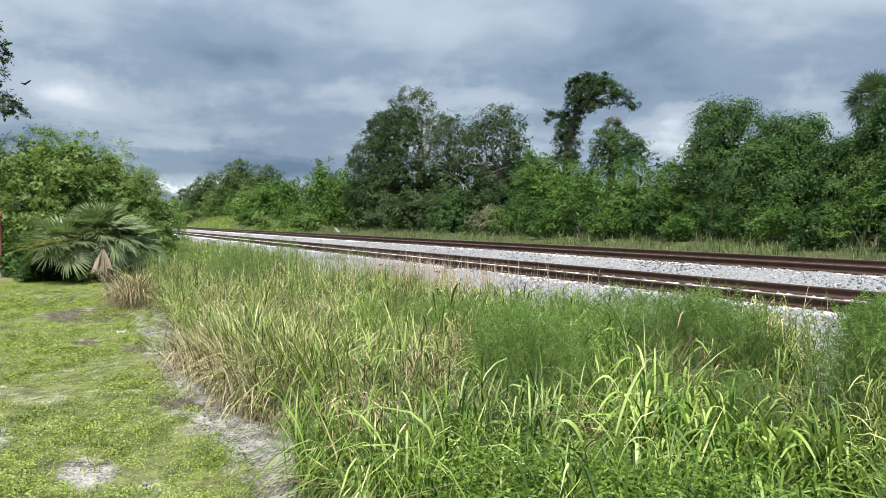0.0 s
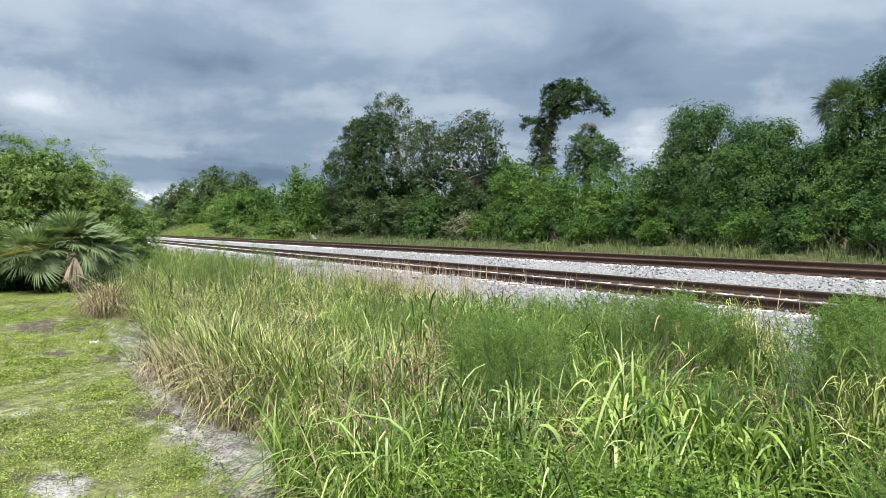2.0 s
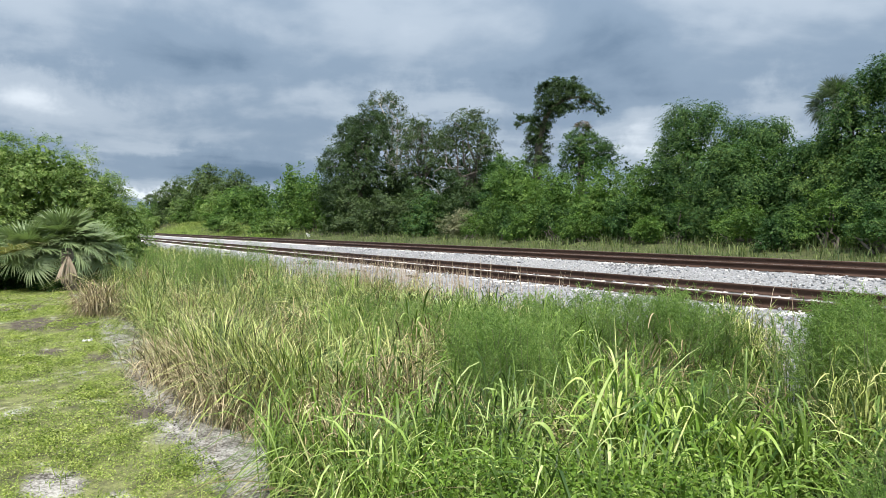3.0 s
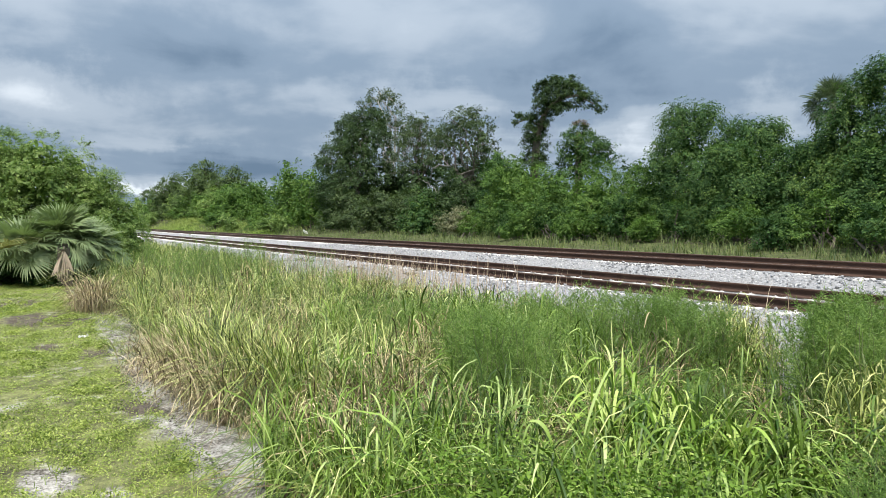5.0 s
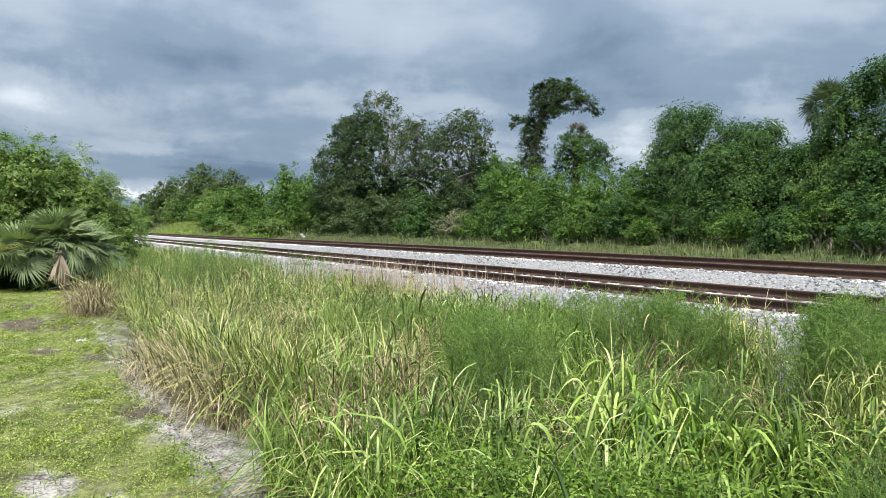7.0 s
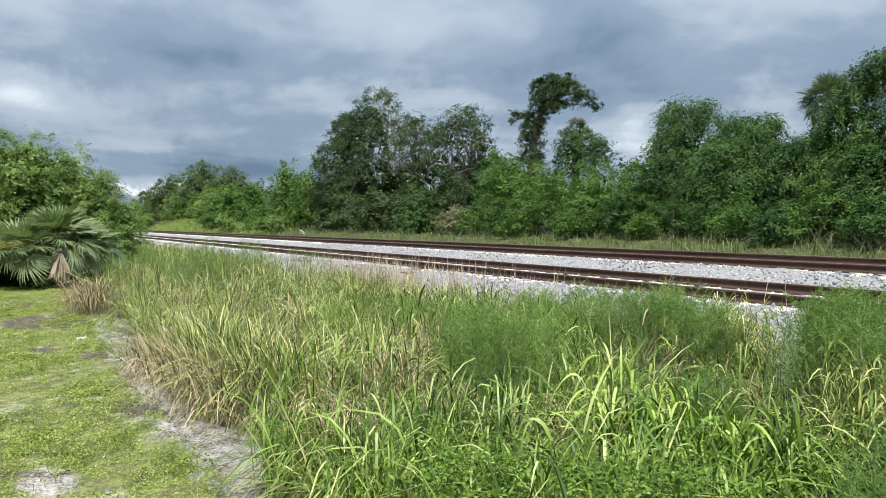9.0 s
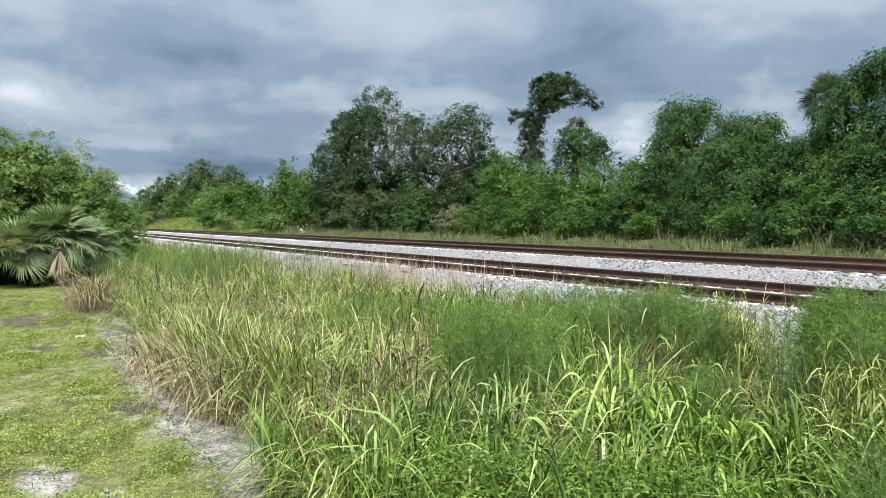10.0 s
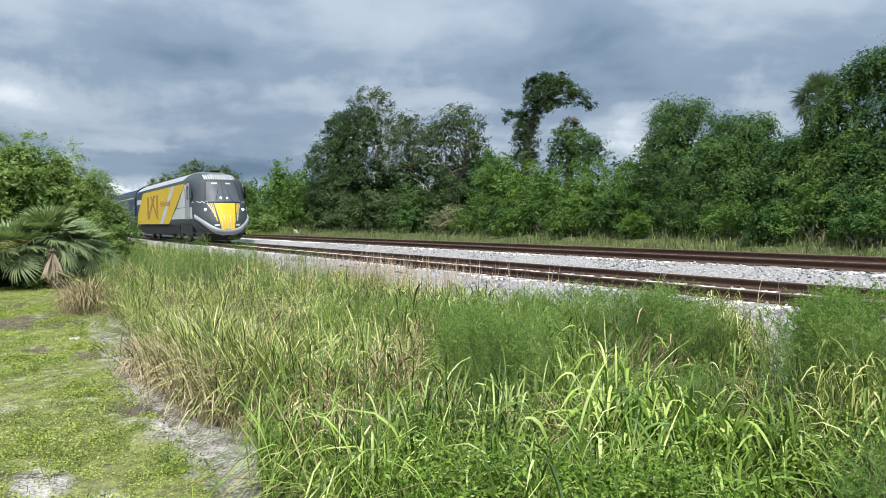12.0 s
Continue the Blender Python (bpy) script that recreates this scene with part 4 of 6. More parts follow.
def fan_frond(stalk, blade, r, fingers=34, spread=230, droop=0.5, narrow=0.03, fold=0.35, tilt=40):
    """A fan leaf at the origin whose stalk runs along +x: stalk tube and pointed drooping fingers."""
    s = np.linspace(0, 1, 6)
    S = np.stack([stalk * s, 0 * s, -0.12 * stalk * s ** 2], 1)
    parts = [tube(S, np.linspace(0.016, 0.009, 6), 5)]
    tip = S[-1]
    ct, st = math.cos(radians(tilt)), math.sin(radians(tilt))

    def tipped(v):
        return np.array([v[0] * ct + v[2] * st, v[1], v[2] * ct - v[0] * st])

    # one folded sheet: webbed near the stalk, split into drooping pointed fingers
    V, F = [tip], []
    edge = [radians(-spread / 2 + spread * i / fingers) for i in range(fingers + 1)]
    web = blade * 0.13
    for i, a in enumerate(edge):
        V.append(tip + tipped((math.cos(a), math.sin(a), 0.12 + (0.06 if i % 2 else -0.06))) * web)
    for i in range(fingers):
        a = (edge[i] + edge[i + 1]) / 2 + r.normal() * 0.03
        L = blade * (0.78 + 0.22 * math.cos(a * 0.6)) * r.uniform(0.85, 1.08)
        way, side = tipped((math.cos(a), math.sin(a), 0.12)), tipped((-math.sin(a), math.cos(a), fold))
        hang = droop * r.uniform(0.6, 1.3)
        last = (1 + i, 2 + i)
        for u, w in ((0.55, 1.0), (0.75, 0.7), (0.9, 0.4), (1.0, 0.05)):
            c = tip + way * L * u + np.array([0, 0, -1.0]) * hang * L * u ** 2.8
            V += [c - side * narrow * w * 0.5, c + side * narrow * w * 0.5]
            now = (len(V) - 2, len(V) - 1)
            F.append((last[0], last[1], now[1], now[0]))
            last = now
        if i % 2 == 0 and i + 2 <= fingers:
            F.append((0, 1 + i, 2 + i, 3 + i))
    parts.append((np.array(V), np.array(F)))
    return join(parts)


def palm_head(parent, at, count, stalk, blade, r, low=-10, high=82, name="frond", mat="palm_leaf", droop=0.5, narrow=0.035, label="", spread=230, fingers=30, tilts=(10, 25, 45, 60)):
    shapes = [mesh_np(name, *fan_frond(stalk, blade, r, fingers, spread, droop, narrow, 0.35, tilts[k]), mat) for k in range(4)]
    for i in range(count):
        e = low + (high - low) * ((i + 0.5) / count) ** 0.8
        m = pose(*at) @ pose(0, 0, 0, 0, 0, i * 137.5 + r.normal() * 9) @ pose(0, 0, 0, 0, -e, 0) @ pose(0, 0, 0, r.normal() * 22)
        sc = r.uniform(0.85, 1.12)
        piece(name, shapes[min(3, int(4 * (high - e) / (high - low)))], parent, label, at=m @ Matrix.Diagonal((sc, sc, sc, 1)))


M["palm_yellow"] = foliage("palm_yellow", ((0.09, 0.095, 0.03), (0.18, 0.17, 0.055), (0.28, 0.25, 0.10)), 0.55, 0.25)


def palms():
    r = np.random.default_rng(200)
    ob = thing("saw_palmetto", (0.88, 20.6, -0.02), "low palmetto with long grey-green fan fronds on the lawn edge", "palm")
    palm_head(ob, (-0.05, 0.2, 0.85), 96, 0.74, 0.52, r, low=2, high=88, droop=0.42, narrow=0.036, fingers=24, spread=225, tilts=(12, 35, 52, 62))
    palm_head(ob, (-0.95, 0.0, 0.7), 46, 0.66, 0.5, r, low=0, high=86, droop=0.35, narrow=0.036, fingers=24, spread=225, tilts=(12, 35, 52, 62))
    palm_head(ob, (0.65, 0.3, 0.75), 46, 0.52, 0.48, r, low=0, high=86, droop=0.35, narrow=0.036, fingers=24, spread=225, tilts=(12, 35, 52, 62))
    palm_head(ob, (-1.25, -0.35, 0.8), 3, 0.45, 0.85, r, low=12, high=40, name="yellowing_frond", mat="palm_yellow", droop=0.5, narrow=0.034, fingers=22, spread=170, tilts=(5, 10, 20, 25), label="yellowing frond low on the palmetto")
    palm_head(ob, (0.9, -0.5, 0.7), 2, 0.3, 0.6, r, low=-30, high=-5, name="yellowing_frond", mat="palm_yellow", droop=0.5, narrow=0.034, fingers=18, spread=150, tilts=(5, 10, 20, 25), label="yellowing frond low on the palmetto")
    palm_head(ob, (-0.05, -1.0, 1.05), 18, 0.06, 0.66, r, low=-89, high=-70, name="dead_frond", mat="palm_dead", droop=0.05, narrow=0.05, label="hanging dead brown frond", spread=34, fingers=9, tilts=(10, 20, 5, 15))
    piece("trunk", mesh_np("trunk", *tube(((0, -0.2, -0.05), (-0.02, -0.55, 0.5), (-0.05, -0.95, 1.05)), (0.2, 0.17, 0.13), 9), "bark", True), ob)
    ob = thing("cabbage_palm", (27, 16.05, 1.0), "cabbage palm rising behind vine-covered growth", "palm tree")
    piece("trunk", mesh_np("trunk", *tube(((0.2, 0, 0), (0.1, 0, 2.5), (0, -0.25, 5.25)), (0.2, 0.17, 0.16), 9), "bark", True), ob)
    palm_head(ob, (0, -0.2, 5.2), 48, 0.56, 0.62, r, low=-40, high=86, mat="palm_green", droop=0.25, narrow=0.03, fingers=26, spread=200, tilts=(0, 10, 25, 40))
    ob = thing("cabbage_palm", (24, 170, 1.3), "small distant cabbage palm over the shrubs", "palm tree")
    piece("trunk", mesh_np("trunk", *tube(((0, 0, 0), (0, 0, 3), (0, 0, 6.2)), (0.2, 0.18, 0.16), 7), "bark", True), ob)
    palm_head(ob, (0, 0, 6.2), 16, 0.9, 0.9, r, low=-25, high=80, mat="palm_green", droop=0.7, narrow=0.08)


palms()


# ---- left side of the lawn ----


def left_side():
    rows = ((-4.6, 27.5, 3.6, 4.6), (-2.6, 27.2, 3.4, 4.8), (-0.8, 26.6, 3.4, 4.85), (0.4, 25.8, 3.4, 4.8), (1.35, 26.0, 3.0, 4.35), (2.15, 26.2, 2.7, 3.7))
    for i, (x, y, w, h) in enumerate(rows):
        shrub(x, y, w, w, h, "leaf_bright", "tall leafy light green bush at the end of the lawn", 300 + i, 470, 84, 0.064, k=18, clump_r=0.29, inner=2600, fall=0.3, core=(190, 0.2), name="leafy_bush", cat="bush", group="bushes at the end of the lawn")
    for i, (x, y, w, h) in enumerate(((2.2, 25.2, 1.7, 2.9), (1.95, 23.6, 1.2, 1.9), (1.7, 22.2, 1.1, 1.2))):
        shrub(x, y, w, w, h, "leaf_bright", "light green bush sloping down to the grass", 310 + i, 220, 70, 0.07, k=7, clump_r=0.25, core=(120, 0.2), name="leafy_bush", cat="bush", group="bushes at the end of the lawn")
    for i, (x, y, w, h) in enumerate(((-0.9, 23.3, 1.6, 1.2), (-2.3, 24.2, 1.8, 1.3), (-0.1, 22.0, 1.5, 0.9), (-3.8, 24.5, 2.0, 1.6), (0.4, 20.6, 1.2, 0.5), (1.5, 20.8, 1.3, 0.65), (-0.6, 21.2, 1.3, 0.6))):
        shrub(x, y, w, w * 0.8, h, "leaf_vine", "low dark green bush by the palmetto", 320 + i, 70, 60, 0.1, k=6, clump_r=0.24, name="low_bush", cat="bush", group="low bushes on the lawn edge")
    # tree and red post at the border of the lawn
    r = np.random.default_rng(330)
    ob = thing("slender_tree", (-1.85, 26.3, 0), "slender dark-trunked tree with sparse small-leaved crown", "tree")
    b = [(0, 0, 5.2, 0.6, 0.6, 0.5), (0.35, 0, 5.0, 0.4, 0.4, 0.25), (-0.2, 0, 6.0, 0.55, 0.5, 0.5), (0, 0, 6.8, 0.45, 0.45, 0.5), (-0.1, 0, 7.5, 0.35, 0.35, 0.4), (-0.9, 0, 5.6, 0.6, 0.6, 0.5), (-0.8, 0, 6.6, 0.5, 0.5, 0.5)]
    piece("crown", crown(b, 100, 50, 0.11, "leaf_olive", 0.24, inner=60, r=r), ob)
    piece("trunk", mesh_np("trunk", *tube(((0, 0, -0.05), (0.02, 0, 2), (0, 0, 4.6), (-0.1, 0, 7.4)), (0.1, 0.09, 0.07, 0.02), 8), "bark", True), ob)
    bm = bmesh.new()
    box_bm(bm, (-0.17, -0.17, -0.1), (0.17, 0.17, 1.72), 0.015)
    ob = thing("red_post", (-1.8, 23.9, 0), "weathered red-brown post with a pale foot on the lawn", "post")
    piece("shaft", bm_mesh("shaft", bm, "red_paint"), ob)
    bm = bmesh.new()
    box_bm(bm, (-0.2, -0.2, 1.72), (0.2, 0.2, 1.86), 0.03)
    piece("cap", bm_mesh("cap", bm, "red_paint"), ob)
    bm = bmesh.new()
    box_bm(bm, (-0.19, -0.19, -0.1), (0.19, 0.19, 0.2), 0.015)
    piece("foot", bm_mesh("foot", bm, "concrete"), ob, "pale concrete foot")


M["red_paint"] = solid("red_paint", ((0.19, 0.06, 0.04), (0.3, 0.10, 0.07), (0.38, 0.15, 0.11)), 0.8, scale=3.0)
left_side()

# ---- grass ----


def on_ground(x, y, sink=0.02):
    bed = np.where((x > 5.9) & (x < 7.4), ballast_z(x), -9.0)
    return np.stack([x, y, np.maximum(ground_z(x, y), bed) - sink], 1)


def tufted(n, x0, x1, y0, y1, r, tuft=12, spread=0.12, bias=1.0):
    """Roots gathered in tufts over a patch of ground."""
    m = max(n // tuft, 1)
    cx, cy = r.uniform(x0, x1, m), y0 + (y1 - y0) * r.random(m) ** bias
    i = np.repeat(np.arange(m), tuft)
    return cx[i] + r.normal(size=len(i)) * spread, cy[i] + r.normal(size=len(i)) * spread, i


# feathery weeds stand in mounds that crowd out the grass: x, y, spread and number of plants
MOUNDS = ((5.0, 6.6, 0.5, 24), (4.35, 6.4, 0.35, 12), (4.4, 8.6, 0.45, 16), (5.45, 5.6, 0.32, 12), (5.35, 2.75, 0.3, 12), (5.9, 3.4, 0.22, 34), (5.7, 3.1, 0.14, 8), (5.65, 4.9, 0.22, 13), (5.5, 4.25, 0.18, 9), (4.2, 18.5, 0.8, 26), (2.6, 20.5, 0.6, 10), (3.95, 3.0, 0.14, 7), (3.9, 5.3, 0.4, 12), (3.5, 4.95, 0.3, 9), (3.3, 4.5, 0.28, 9), (3.7, 3.9, 0.15, 2), (6.0, 17.0, 0.6, 12), (5.4, 21.0, 0.8, 14), (4.5, 25.0, 0.9, 14), (3.2, 16.6, 0.7, 30), (4.6, 12.5, 0.6, 10), (2.95, 1.7, 0.2, 3), (6.0, 5.6, 0.3, 10), (6.1, 8.0, 0.4, 9))


def outside_mounds(x, y, r):
    """True for roots that the mounds leave room for."""
    free = np.ones(len(x), bool)
    for cx, cy, q, n in MOUNDS:
        if n > 8:
            free &= (np.hypot(x - cx, y - cy) > 1.25 * q) | (r.random(len(x)) < 0.12)
    return free


def grasses():
    r = np.random.default_rng(400)

    def field(name, n, x0, x1, y0, y1, L, w, mat, label, segs=4, tuft=14, spread=0.1, bias=1.0, lean=0.22, bend=0.3, droop=0.22, cut=None, limp=0.3, kink=(2.4, 4.5), hollow=-0.42):
        """Tufts over a patch of the ditch; a share of the blades arches right over."""
        x, y, i = tufted(n, x0, x1, y0, y1, r, tuft, spread, bias)
        keep = (x > 1.2 + 0.16 * wave(0 * x, y, 0.8, 1.0) + 0.08 * wave(x, y, 3.0)) & (x < 7.3)
        if cut is not None:
            keep &= cut(x, y)
        keep &= outside_mounds(x, y, r) | (name == "under_grass")
        keep &= 0.7 * wave(x, y, 1.7, len(name) * 0.37) + 0.3 * wave(x, y, 4.3, 2.0) > hollow
        x, y, i = x[keep], y[keep], i[keep]
        k = len(x)
        tall = r.uniform(0.55, 1.25, i.max() + 1)[i] * (1.0 + 0.25 * wave(x, y, 2.3, 1.3))
        high = L * tall * r.uniform(0.6, 1.1, k) * (0.9 + 0.22 * wave(x, y, 0.7, 3.0)) * np.clip(1.1 - np.maximum(x - 5.4, 0) * 0.3, 0.5, 1.2)
        over = r.random(k) < limp
        b = np.where(over, bend * r.uniform(1.2, 2.4, k), bend * r.uniform(0.1, 1.0, k))
        d = np.where(over, r.uniform(0.55, 1.15, k), droop * r.uniform(0.1, 1.4, k))
        high = np.where(over, high * 1.35, high)
        me = blades(on_ground(x, y), high, w * r.uniform(0.55, 1.35, k), lean * np.clip(r.normal(size=k), -1.4, 1.4), b, d, segs, mat, name, r, kink=kink)
        piece(name, me, label=label, category="grass", kind="stuff")

    def culms(name, n, x0, x1, y0, y1, H, leaf, w, mat, label, per=5, segs=5, tuft=16, spread=0.1, bias=1.0, cut=None, hollow=-0.35, stem_mat=None):
        """Jointed grass: thin culms that carry short arching leaves up their length."""
        x, y, i = tufted(n, x0, x1, y0, y1, r, tuft, spread, bias)
        keep = (x > 1.35 + 0.16 * wave(0 * x, y, 0.8, 1.0) + 0.08 * wave(x, y, 3.0)) & (x < 7.2)
        if cut is not None:
            keep &= cut(x, y)
        if name not in ("pale_tuft", "pale_tuft_edge", "cane_grass", "upright_tuft", "hay_tuft"):
            keep &= outside_mounds(x, y, r)
        keep &= 0.65 * wave(x, y, 1.5, len(name) * 0.41) + 0.35 * wave(x, y, 4.3, 1.1) > hollow
        x, y, i = x[keep], y[keep], i[keep]
        k = len(x)
        P = on_ground(x, y)
        tall = r.uniform(0.6, 1.2, i.max() + 1)[i] * (1.0 + 0.22 * wave(x, y, 2.1, 0.6))
        high = H * tall * r.uniform(0.7, 1.1, k) * np.clip(1.1 - np.maximum(x - 5.4, 0) * 0.3, 0.5, 1.2) * np.clip(0.65 + (x - 1.4) * 0.6, 0.65, 1.0)
        a, lean = r.uniform(0, 2 * math.pi, k), 0.16 * np.abs(r.normal(size=k))
        way = np.stack([np.cos(a), np.sin(a), 0 * a], 1)
        stem = blades(P, high, np.full(k, 0.0045), lean, np.zeros(k), np.zeros(k), 2, stem_mat or mat, name, r, a)
        piece(name + "_culms", stem, label="thin upright culms of " + label, category="grass", kind="stuff")
        f = (0.2 + 0.8 * (np.arange(per)[None] + r.random((k, per))) / per).ravel()
        j = np.repeat(np.arange(k), per)
        Q = P[j] + way[j] * (lean[j] * high[j] * f)[:, None]
        Q[:, 2] += high[j] * f
        m = len(Q)
        soft = r.random(m) < 0.68
        d = np.where(soft, r.uniform(0.7, 1.35, m), r.uniform(0.1, 0.5, m))
        L = leaf * r.uniform(0.55, 1.25, m) * (1.15 - 0.4 * f)
        me = blades(Q, L, w * r.uniform(0.6, 1.3, m), np.where(soft, 0.42, 0.2) * r.uniform(0.4, 1.6, m), np.where(soft, 0.5, 0.15) * r.uniform(0.6, 1.4, m), d, segs, mat, name, r, kink=(1.6, 3.2))
        piece(name, me, label=label, category="grass", kind="stuff")

    def tussocks(name, n, x0, x1, y0, y1, per, H, w, segs, shares, cut=None):
        """Fountains of thin blades round a common root, with dead leaves hanging about their feet."""
        cx, cy = r.uniform(x0, x1, n), y0 + (y1 - y0) * r.random(n) ** 1.15
        ok = (cx > 1.3 + 0.16 * wave(0 * cx, cy, 0.8, 1.0)) & outside_mounds(cx, cy, r)
        if cut is not None:
            ok &= cut(cx, cy)
        cx, cy = cx[ok], cy[ok]
        n = len(cx)
        drift = wave(cx, cy, 1.1, 0.9) + 0.5 * r.normal(size=n)
        order = np.argsort(np.argsort(drift)) / n
        kind = np.searchsorted(np.cumsum(shares)[:-1], order)
        big = r.uniform(0.5, 1.3, n) * (1.0 + 0.18 * wave(cx, cy, 1.9, 0.4)) * np.clip(1.1 - np.maximum(cx - 5.0, 0) * 0.36, 0.45, 1.1)
        for g, (mat, what) in enumerate((("blade_mixed", "yellow-green tussocks of rank grass"), ("blade_green", "green tussocks of ditch grass"), ("blade_bright", "bright green grass tussocks"), ("blade_mixed", "tall pale grass tussocks"))):
            for dead in (False, True):
                count = round(per * (0.26 if dead else 1.0))
                i = np.repeat(np.flatnonzero(kind == g), count)
                k = len(i)
                if not k:
                    continue
                a = r.uniform(0, 2 * math.pi, k)
                q = (0.16 if dead else 0.12) * np.sqrt(r.random(k)) * big[i]
                x, y = cx[i] + q * np.cos(a), cy[i] + q * np.sin(a)
                a = a + 0.5 * r.normal(size=k)
                L = H * big[i] * r.uniform(0.5, 1.12, k) * ((1.2 if g == 3 else 1.0) if not dead else 0.85)
                soft = r.random(k) < (0.85 if dead else 0.78)
                lean = np.abs(r.normal(size=k)) * (0.34 if dead else 0.26)
                bend = np.where(soft, r.uniform(0.35, 0.95, k), r.uniform(0.02, 0.3, k))
                hang = np.where(soft, r.uniform(0.55, 1.2, k), r.uniform(0.0, 0.2, k))
                L = np.where(soft, L * 1.12, L * 0.95)
                me = blades(on_ground(x, y), L, w * r.uniform(0.5, 1.35, k), lean, bend, hang, segs, "blade_dry" if dead else mat, name, r, a, kink=(1.7, 3.6))
                piece(name, me, label="dry straw-coloured leaves in the feet of tussocks" if dead else what, category="grass", kind="stuff")

    gap = lambda x, y: ~((np.abs(y - 0.668 * x) < 0.22) & (x > 6.0))
    brown = lambda x, y: ~((x < 1.9) & (y > 5.9) & (y < 9.3))
    clear = lambda x, y: gap(x, y) & brown(x, y)
    # jointed grasses by stretches of the ditch
    tussocks("edge_tussocks", 9, 1.45, 1.9, 3.5, 4.6, 70, 0.66, 0.01, 7, (0.4, 0.2, 0.2, 0.2))
    tussocks("front_tussocks", 20, 1.95, 3.4, 2.5, 4.3, 60, 0.72, 0.012, 7, (0.34, 0.14, 0.4, 0.12))
    tussocks("near_tussocks", 78, 1.6, 6.1, 3.6, 8.2, 105, 0.74, 0.0095, 6, (0.2, 0.46, 0.14, 0.2), cut=clear)
    tussocks("ditch_tussocks", 175, 1.35, 6.7, 7.4, 14.5, 125, 0.80, 0.0075, 5, (0.52, 0.2, 0.06, 0.22), cut=clear)
    tussocks("far_tussocks", 240, 1.3, 6.8, 13.5, 30, 84, 0.93, 0.0095, 3, (0.34, 0.4, 0.0, 0.26))
    culms("ditch_grass", 350, 1.7, 6.2, 1.4, 6.0, 0.62, 0.44, 0.012, "blade_green", "tall green grass filling the ditch", tuft=14, cut=clear, segs=5, hollow=-0.1)
    culms("cane_grass", 290, 3.15, 3.75, 2.65, 3.3, 0.56, 0.44, 0.018, "blade_lime", "broad-bladed arching lime green grass", tuft=9, segs=8, spread=0.08, hollow=-2)
    culms("cane_grass", 190, 2.0, 3.3, 1.7, 2.7, 0.4, 0.42, 0.016, "blade_bright", "broad arching green blades low in the ditch", tuft=7, segs=7, hollow=-2)
    culms("arching_grass", 220, 2.0, 5.6, 2.0, 6.5, 0.66, 0.40, 0.016, "blade_bright", "scattered broad arching blades over the weeds", tuft=7, segs=7, spread=0.07, hollow=-0.5)
    culms("sunlit_grass", 300, 3.4, 6.2, 4.0, 9.5, 0.72, 0.42, 0.015, "blade_bright", "bright grass blades among feathery weeds", tuft=9, segs=6, cut=gap, hollow=-0.6)
    culms("ballast_edge_grass", 1300, 5.0, 6.6, 4.2, 11, 0.58, 0.38, 0.014, "blade_green", "green grass crowding the foot of the ballast", tuft=14, segs=5, cut=gap, hollow=-0.2)
    culms("pale_tuft", 420, 5.85, 6.35, 4.45, 5.0, 0.74, 0.4, 0.009, "blade_mixed", "pale straw-green tuft by the ballast", tuft=42, spread=0.14, segs=5, hollow=-2)
    culms("upright_tuft", 110, 3.7, 3.95, 2.3, 2.6, 0.55, 0.42, 0.014, "blade_bright", "upright bright green tuft among the weeds", tuft=30, spread=0.07, segs=7, hollow=-2)
    culms("pale_tuft_edge", 190, 4.8, 5.15, 2.42, 2.7, 0.68, 0.46, 0.011, "blade_mixed", "pale arching grass tuft beside feathery weeds", tuft=30, spread=0.15, segs=7, hollow=-2)
    culms("straw", 800, 1.6, 6.6, 2.0, 20, 0.72, 0.36, 0.009, "blade_dry", "dry straw-coloured blades among green grass", tuft=14, spread=0.09, segs=5, hollow=-0.5)
    culms("hay_tuft", 200, 5.75, 6.35, 4.5, 5.0, 0.72, 0.36, 0.008, "blade_hay", "pale dry tuft by the ballast", tuft=40, spread=0.16, segs=5, hollow=-2)
    # leaves rising straight from the roots
    field("far_rank_grass", 11000, 1.6, 6.9, 22, 64, 0.95, 0.015, "blade_mixed", "rank grass of the ditch further along the line", segs=3, bias=1.3)
    field("broad_grass", 750, 1.65, 2.45, 2.1, 4.3, 0.64, 0.013, "blade_bright", "broad-bladed bright green grass in the foreground", segs=9, tuft=18, spread=0.07, bend=0.4, limp=0.62, kink=(2.6, 4.6))
    field("front_grass", 1300, 1.6, 2.7, 2.1, 3.6, 0.56, 0.012, "blade_lime", "soft lime green grass low in the foreground", segs=7, tuft=14, spread=0.09, bend=0.4, limp=0.6, hollow=-2.0)
    field("edge_tuft", 620, 1.28, 1.75, 3.3, 4.5, 0.70, 0.011, "blade_bright", "bright green grass tuft at the sandy edge", segs=8, tuft=22, spread=0.07, bend=0.36, limp=0.62, kink=(2.6, 4.6), hollow=-2.0)
    field("edge_grass", 8000, 5.7, 6.95, 8, 60, 0.62, 0.014, "blade_mixed", "pale grass along the foot of the ballast", segs=3, tuft=14, spread=0.14, bias=1.8, cut=None, hollow=-0.9)
    # short dark blades that stand in for shade in gaps of the tall grass
    field("under_grass", 7000, 1.9, 6.6, 1.0, 14, 0.40, 0.018, "blade_shade", "short near-black blades coloured as shade between the tall grass", segs=3, tuft=8, spread=0.2, cut=brown, hollow=-2.0, limp=0.5)
    # the ditch goes on behind the camera
    field("rear_grass", 9000, 1.6, 6.9, -12, 1.4, 0.75, 0.022, "blade_mixed", "rank grass along the ditch", segs=3, tuft=16, spread=0.13, cut=None)

